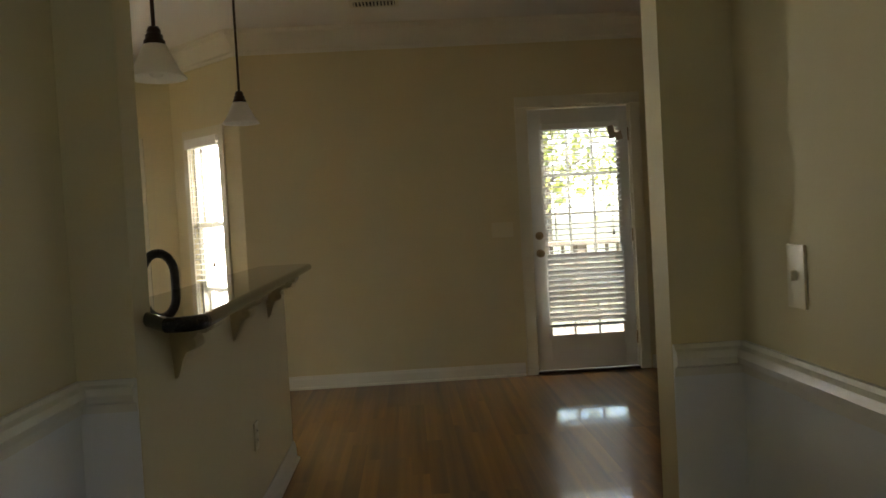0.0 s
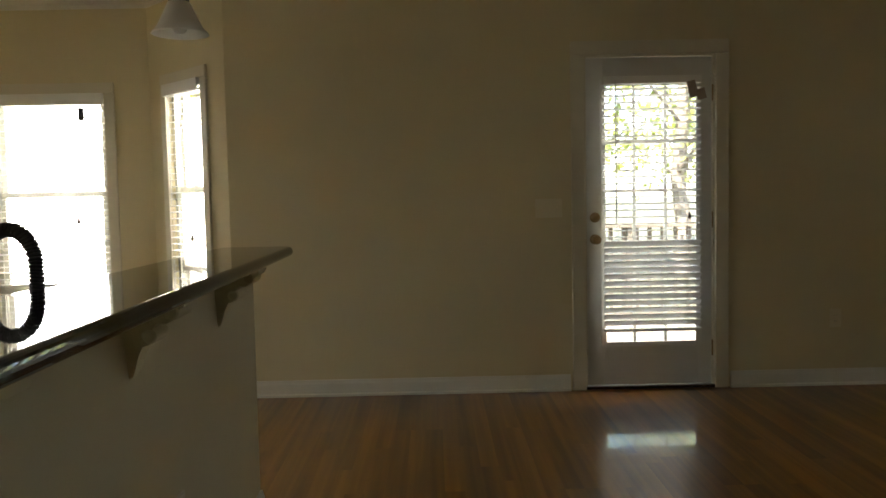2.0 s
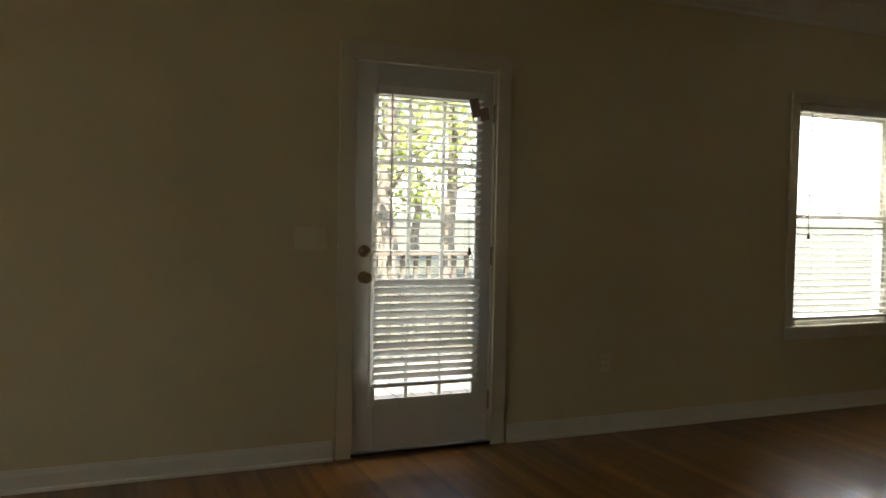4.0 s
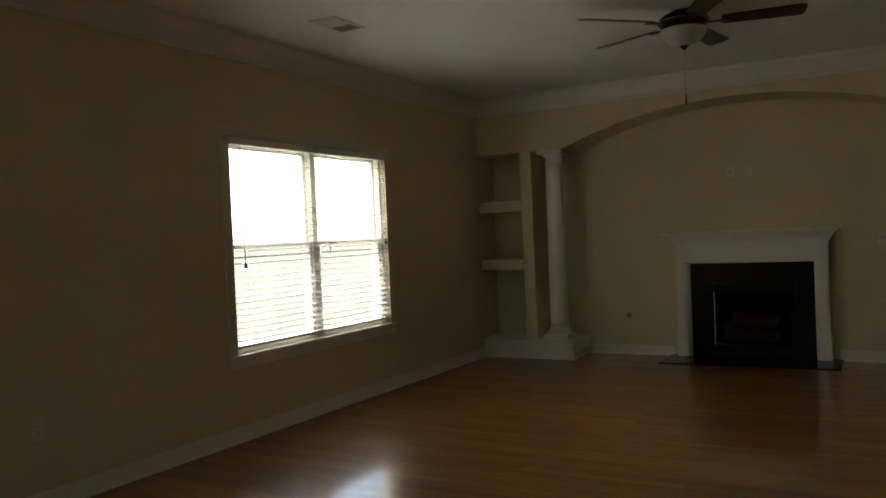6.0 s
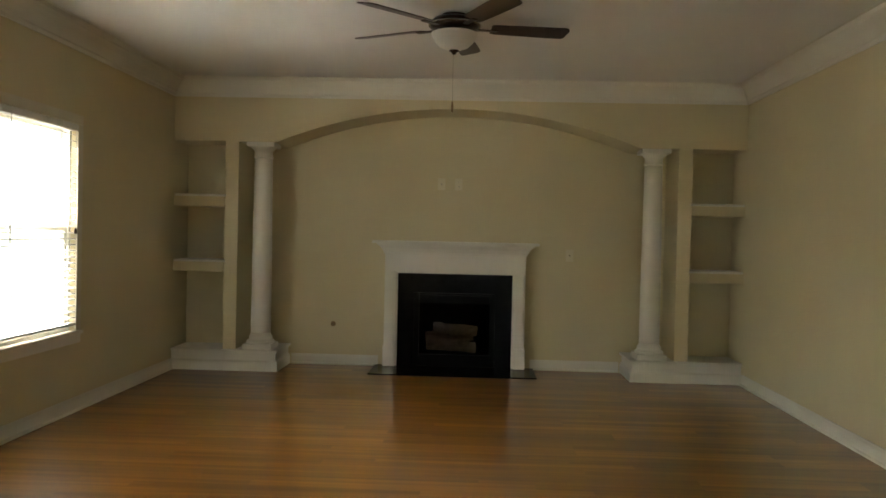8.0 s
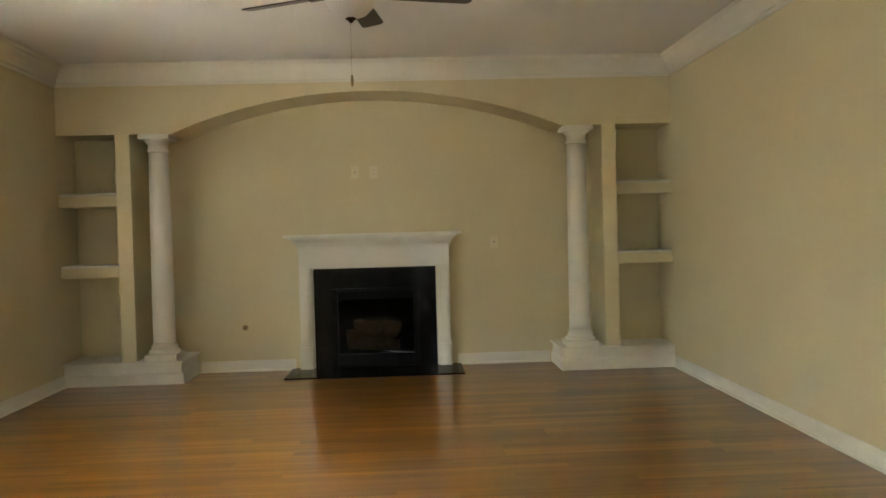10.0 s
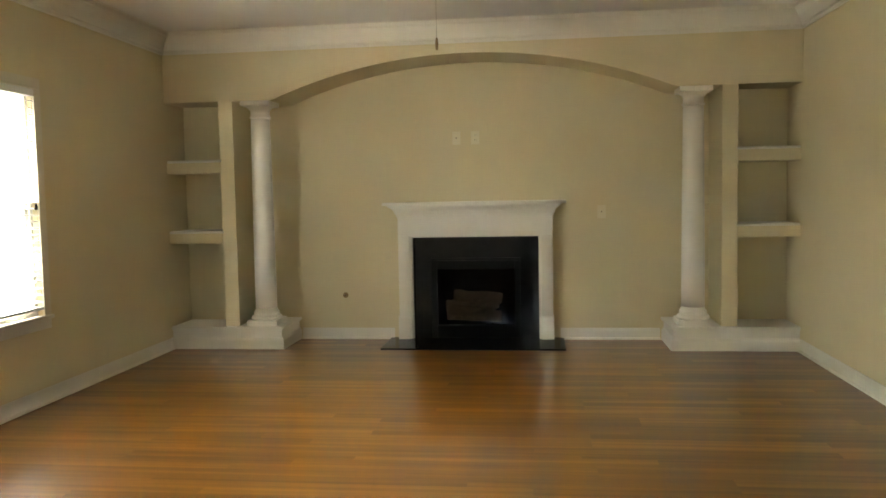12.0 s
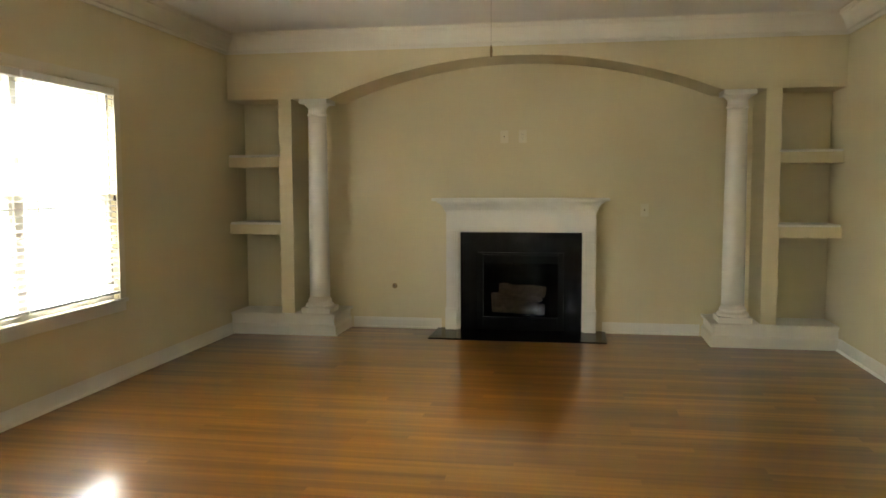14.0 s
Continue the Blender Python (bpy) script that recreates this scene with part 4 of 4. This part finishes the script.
def faucet(x, y):
    f = thing("kitchen_faucet", "tall black spring-neck kitchen faucet", "faucet", (x, y, 0.905))
    part("base", lathe([(0, 0), (0.03, 0), (0.03, 0.01), (0.02, 0.02), (0.018, 0.09), (0, 0.09)], 20), M_BLACK, f, smooth=True)
    arc = [(0, 0, 0.08), (0, 0, 0.16)] + [(-0.06 + 0.06 * math.cos(a), 0, 0.175 + 0.083 * math.sin(a)) for a in (math.pi * k / 18 for k in range(0, 19))] + [(-0.124, 0, 0.168)]
    part("neck", tube(arc, 0.013, 12), M_BLACK, f, smooth=True)
    fine, out = 9, []
    pts = [Vector(p) for p in arc]
    length = [0.0]
    for a, b in zip(pts, pts[1:]):
        length.append(length[-1] + (b - a).length)
    turns = int(length[-1] / 0.008)
    for k in range(turns * fine):
        s = length[-1] * k / (turns * fine)
        i = max(j for j in range(len(length)) if length[j] <= s)
        i = min(i, len(pts) - 2)
        u = (s - length[i]) / (length[i + 1] - length[i])
        p, d = pts[i].lerp(pts[i + 1], u), (pts[i + 1] - pts[i]).normalized()
        n2 = Vector((0, 1, 0))
        n1 = d.cross(n2)
        q = 2 * math.pi * k / fine
        out.append(p + 0.0145 * (n1 * math.cos(q) + n2 * math.sin(q)))
    part("spring", tube(out, 0.0036, 5), M_BLACK, f, "black spring coil")
    part("spray_head", lathe([(0, 0.0), (0.015, -0.004), (0.017, -0.012), (0.020, -0.035), (0.027, -0.052), (0.025, -0.06), (0, -0.061)], 18), M_BLACK, f, smooth=True).matrix_basis = pose(-0.124, 0, 0.172, 0, 22, 0)
    part("handle", tube([(0, 0.018, 0.06), (0.0, 0.06, 0.085), (0, 0.085, 0.11)], 0.006, 8), M_BLACK, f)


faucet(-1.84, -3.13)


def pendant(x, y, z):
    p = thing("pendant_lamp", "pendant lamp with bronze stem and frosted bell shade", "pendant lamp", (x, y, z), group="pendants over the bar")
    part("shade", lathe([(0.024, 0.1), (0.032, 0.094), (0.042, 0.072), (0.055, 0.044), (0.066, 0.022), (0.078, 0.009), (0.082, 0.003), (0.079, 0.002), (0.064, 0.018), (0.052, 0.04), (0.039, 0.07), (0.029, 0.09), (0.022, 0.094)], 40), M_SHADE, p, "frosted glass bell", smooth=True)
    part("bulb", lathe([(0, 0.004), (0.016, 0.008), (0.024, 0.026), (0.02, 0.046), (0.012, 0.066), (0.012, 0.09), (0, 0.09)], 18), M_SHADE, p, "white bulb", smooth=True)
    part("socket_cup", lathe([(0, 0.148), (0.014, 0.146), (0.019, 0.136), (0.019, 0.126), (0.024, 0.123), (0.024, 0.112), (0.029, 0.107), (0.029, 0.096), (0, 0.094)], 24), M_BRONZE, p, smooth=True)
    h = CEIL - z
    part("stem", tube([(0, 0, 0.14), (0, 0, h - 0.02)], 0.0055, 10), M_BRONZE, p)
    part("canopy", lathe([(0, h - 0.026), (0.03, h - 0.022), (0.055, h - 0.01), (0.06, h - 0.0002), (0, h - 0.0002)], 28), M_BRONZE, p, smooth=True)


pendant(-1.676, -2.547, 1.705)
pendant(-1.635, -3.88, 1.66)

def chandelier(x, y, z):
    """Five-arm light with upturned glass cups, hung from the nook ceiling."""
    c = thing("chandelier", "bronze five-arm chandelier with white glass cups", "chandelier", (x, y, z))
    h = CEIL - z
    part("stem", tube([(0, 0, -0.1), (0, 0, h - 0.02)], 0.008, 10), M_BRONZE, c)
    part("canopy", lathe([(0, h - 0.03), (0.03, h - 0.026), (0.06, h - 0.01), (0.065, h - 0.0002), (0, h - 0.0002)], 24), M_BRONZE, c, smooth=True)
    part("hub", lathe([(0, -0.17), (0.012, -0.165), (0.02, -0.14), (0.035, -0.11), (0.03, -0.07), (0.015, -0.04), (0.012, 0.02), (0, 0.02)], 20), M_BRONZE, c, smooth=True)
    for k in range(5):
        a = radians(72 * k)
        u, v = math.cos(a), math.sin(a)
        arm = part("arm", tube([(r * u, r * v, q) for r, q in ((0.02, -0.1), (0.09, -0.15), (0.17, -0.15), (0.23, -0.11), (0.25, -0.07))], 0.007, 8), M_BRONZE, c, smooth=True)
        part("socket_cup", lathe([(0, -0.075), (0.022, -0.07), (0.027, -0.05), (0.02, -0.046), (0, -0.046)], 18, at=(0.25 * u, 0.25 * v, 0)), M_BRONZE, arm, smooth=True)
        part("glass_cup", lathe([(0.018, -0.046), (0.034, -0.036), (0.046, -0.01), (0.052, 0.03), (0.055, 0.066), (0.052, 0.066), (0.049, 0.03), (0.043, -0.008), (0.03, -0.032), (0.016, -0.042)], 28, at=(0.25 * u, 0.25 * v, 0)), M_SHADE, arm, "white frosted glass", smooth=True)


chandelier(-3.20, -1.5, 1.665)

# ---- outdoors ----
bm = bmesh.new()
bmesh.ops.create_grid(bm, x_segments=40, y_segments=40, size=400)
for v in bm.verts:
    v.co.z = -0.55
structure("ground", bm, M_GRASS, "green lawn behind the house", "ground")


def tree(x, y, h, seed):
    rnd = random.Random(seed)
    t = thing("tree", "leafy tree with a grey trunk behind the house", "tree", (x, y, -0.55), group="trees behind the house")
    pts = [(0, 0, -0.1)]
    for k in range(1, 8):
        pts.append((pts[-1][0] + rnd.uniform(-0.12, 0.12), pts[-1][1] + rnd.uniform(-0.12, 0.12), h * 0.85 * k / 7))
    bm = tube(pts, [0.17 * (1 - 0.85 * k / 7) + 0.02 for k in range(8)], 9)
    tips = []
    for k in range(16):
        i = rnd.randint(2, 6)
        p = Vector(pts[i])
        a, ln = rnd.uniform(0, 6.28), h * rnd.uniform(0.16, 0.3)
        q = p + Vector((math.cos(a) * ln, math.sin(a) * ln, ln * rnd.uniform(0.2, 0.8)))
        tube([p, p.lerp(q, 0.5) + Vector((0, 0, 0.05 * ln)), q], [0.05, 0.03, 0.012], 6, bm)
        tips += [q, p.lerp(q, 0.6)]
    part("trunk", bm, M_BARK, t)
    verts, faces = [], []
    for q in tips + [Vector(pts[-1])] * 3:
        for _ in range(44):
            c = q + Vector((rnd.gauss(0, 0.5), rnd.gauss(0, 0.5), rnd.gauss(0, 0.4)))
            u = Vector((rnd.gauss(0, 1), rnd.gauss(0, 1), rnd.gauss(0, 1))).normalized() * rnd.uniform(0.06, 0.13)
            w = u.orthogonal() * rnd.uniform(0.5, 0.8)
            n = len(verts)
            verts += [c - u, c + w, c + u, c - w]
            faces.append((n, n + 1, n + 2, n + 3))
    me = bpy.data.meshes.new("crown")
    me.from_pydata([tuple(v) for v in verts], [], faces)
    me.materials.append(M_LEAF)
    cr = new("crown", me)
    cr.parent = t


for k, (x, y, h) in enumerate(((-9, 15, 9), (-5.5, 13, 8), (-3.2, 16, 10), (-0.8, 13.5, 9), (1.0, 11.5, 8), (2.6, 15, 11), (4.5, 12.5, 9), (7, 15, 10), (9.5, 12.5, 9), (-13, 14, 9))):
    tree(x, y, h, 100 + k)
back_trees = [o for o in scene.objects if o.name.startswith("tree")]
for k in range(12):
    copy_thing(back_trees[k % len(back_trees)], pose(-19 + k * 2.6 + random.uniform(-0.6, 0.6), 22 + random.uniform(-2, 4), -0.55, 0, 0, random.uniform(0, 360)))

deck = thing("deck", "weathered wooden deck behind the house", "deck")
board = mesh_of(box(-0.068, 0.0, -0.03, 0.068, 2.7, 0.0, 0.003), "deck_board", M_FENCE)
for k in range(66):
    o = new("deck_board", board)
    o.parent = deck
    o.location = (-4.6 + k * 0.142, 0.87 if -4.6 + k * 0.142 < -2.0 else 0.17, -0.03 + random.uniform(-0.002, 0.002))
part("joist", box(-4.65, 0.9, -0.56, 4.7, 0.95, -0.063), M_FENCE, deck)
part("joist", box(-4.65, 2.6, -0.56, 4.7, 2.65, -0.063), M_FENCE, deck)
rail = thing("deck_railing", "weathered wooden deck railing with thin balusters", "railing")
for k in range(6):
    part("post", box(-4.6 + k * 1.85 - 0.045, 2.68, -0.05, -4.6 + k * 1.85 + 0.045, 2.77, 0.93, 0.004), M_FENCE, rail)
part("top_rail", box(-4.65, 2.655, 0.90, 4.72, 2.795, 0.94, 0.005), M_FENCE, rail)
part("bottom_rail", box(-4.6, 2.70, 0.06, 4.68, 2.75, 0.10, 0.003), M_FENCE, rail)
bal = mesh_of(box(-0.017, -0.017, 0.10, 0.017, 0.017, 0.90), "baluster", M_FENCE)
for k in range(73):
    o = new("baluster", bal)
    o.parent = rail
    o.location = (-4.5 + k * 0.125, 2.725, 0)

# ---- floor of strip planks ----
fl = structure("floor", box(-4.9, -8.75, -0.25, 7.75, 0.9, -0.016), M_SUB, "honey-stained hardwood strip floor, polished", "floor")


def plank_bm(w, ln):
    """Board with flat top and sides; from the origin along -y."""
    bm = bmesh.new()
    r = [[bm.verts.new((x, y, z)) for x, y in ((0, 0), (w, 0), (w, -ln), (0, -ln))] for z in (-0.015, 0.0)]
    for i in range(4):
        j = (i + 1) % 4
        bm.faces.new((r[0][i], r[1][i], r[1][j], r[0][j]))
    bm.faces.new(r[1][::-1])
    bm.normal_update()
    return bm


PW = 0.083
lengths = (0.9, 1.2, 1.5, 1.8)
shared = {ln: mesh_of(plank_bm(PW, ln), "plank", M_PLANK) for ln in lengths}
rest_v, rest_f = [], []
random.seed(11)
x = -4.74
while x < 7.2:
    y, end = 0.69 - random.uniform(0.0, 0.9), (-8.65 if HALL0 - 0.1 < x < HALL1 else -6.5 if x < -1 else SOUTH - 0.05)
    y = min(y, 0.69) if x < -2.1 else min(y, 0.1) if x > -2 else y
    start = 0.69 if x < -2.2 else 0.11
    run = [(start, start - y)] if start - y > 0.15 else []
    y = start if not run else y
    while y > end:
        ln = random.choice(lengths)
        run.append((y, min(ln, y - end)))
        y -= ln
    for y0, ln in run:
        if ln in shared and 0.6 < x < 5.0 and -4.6 < y0 - ln / 2 < 0:
            o = new("plank", shared[ln])
            o.parent = fl
            o.location = (x, y0, 0)
        else:
            bm = plank_bm(PW, ln)
            n = len(rest_v)
            bm.verts.index_update()
            rest_v += [(v.co.x + x, v.co.y + y0, v.co.z) for v in bm.verts]
            rest_f += [tuple(v.index + n for v in f.verts) for f in bm.faces]
            bm.free()
    x += PW
me = bpy.data.meshes.new("planks")
me.from_pydata(rest_v, [], rest_f)
me.materials.append(M_PLANKS)
rest = tagged(new("planks", me), kind="stuff")
rest.parent = fl
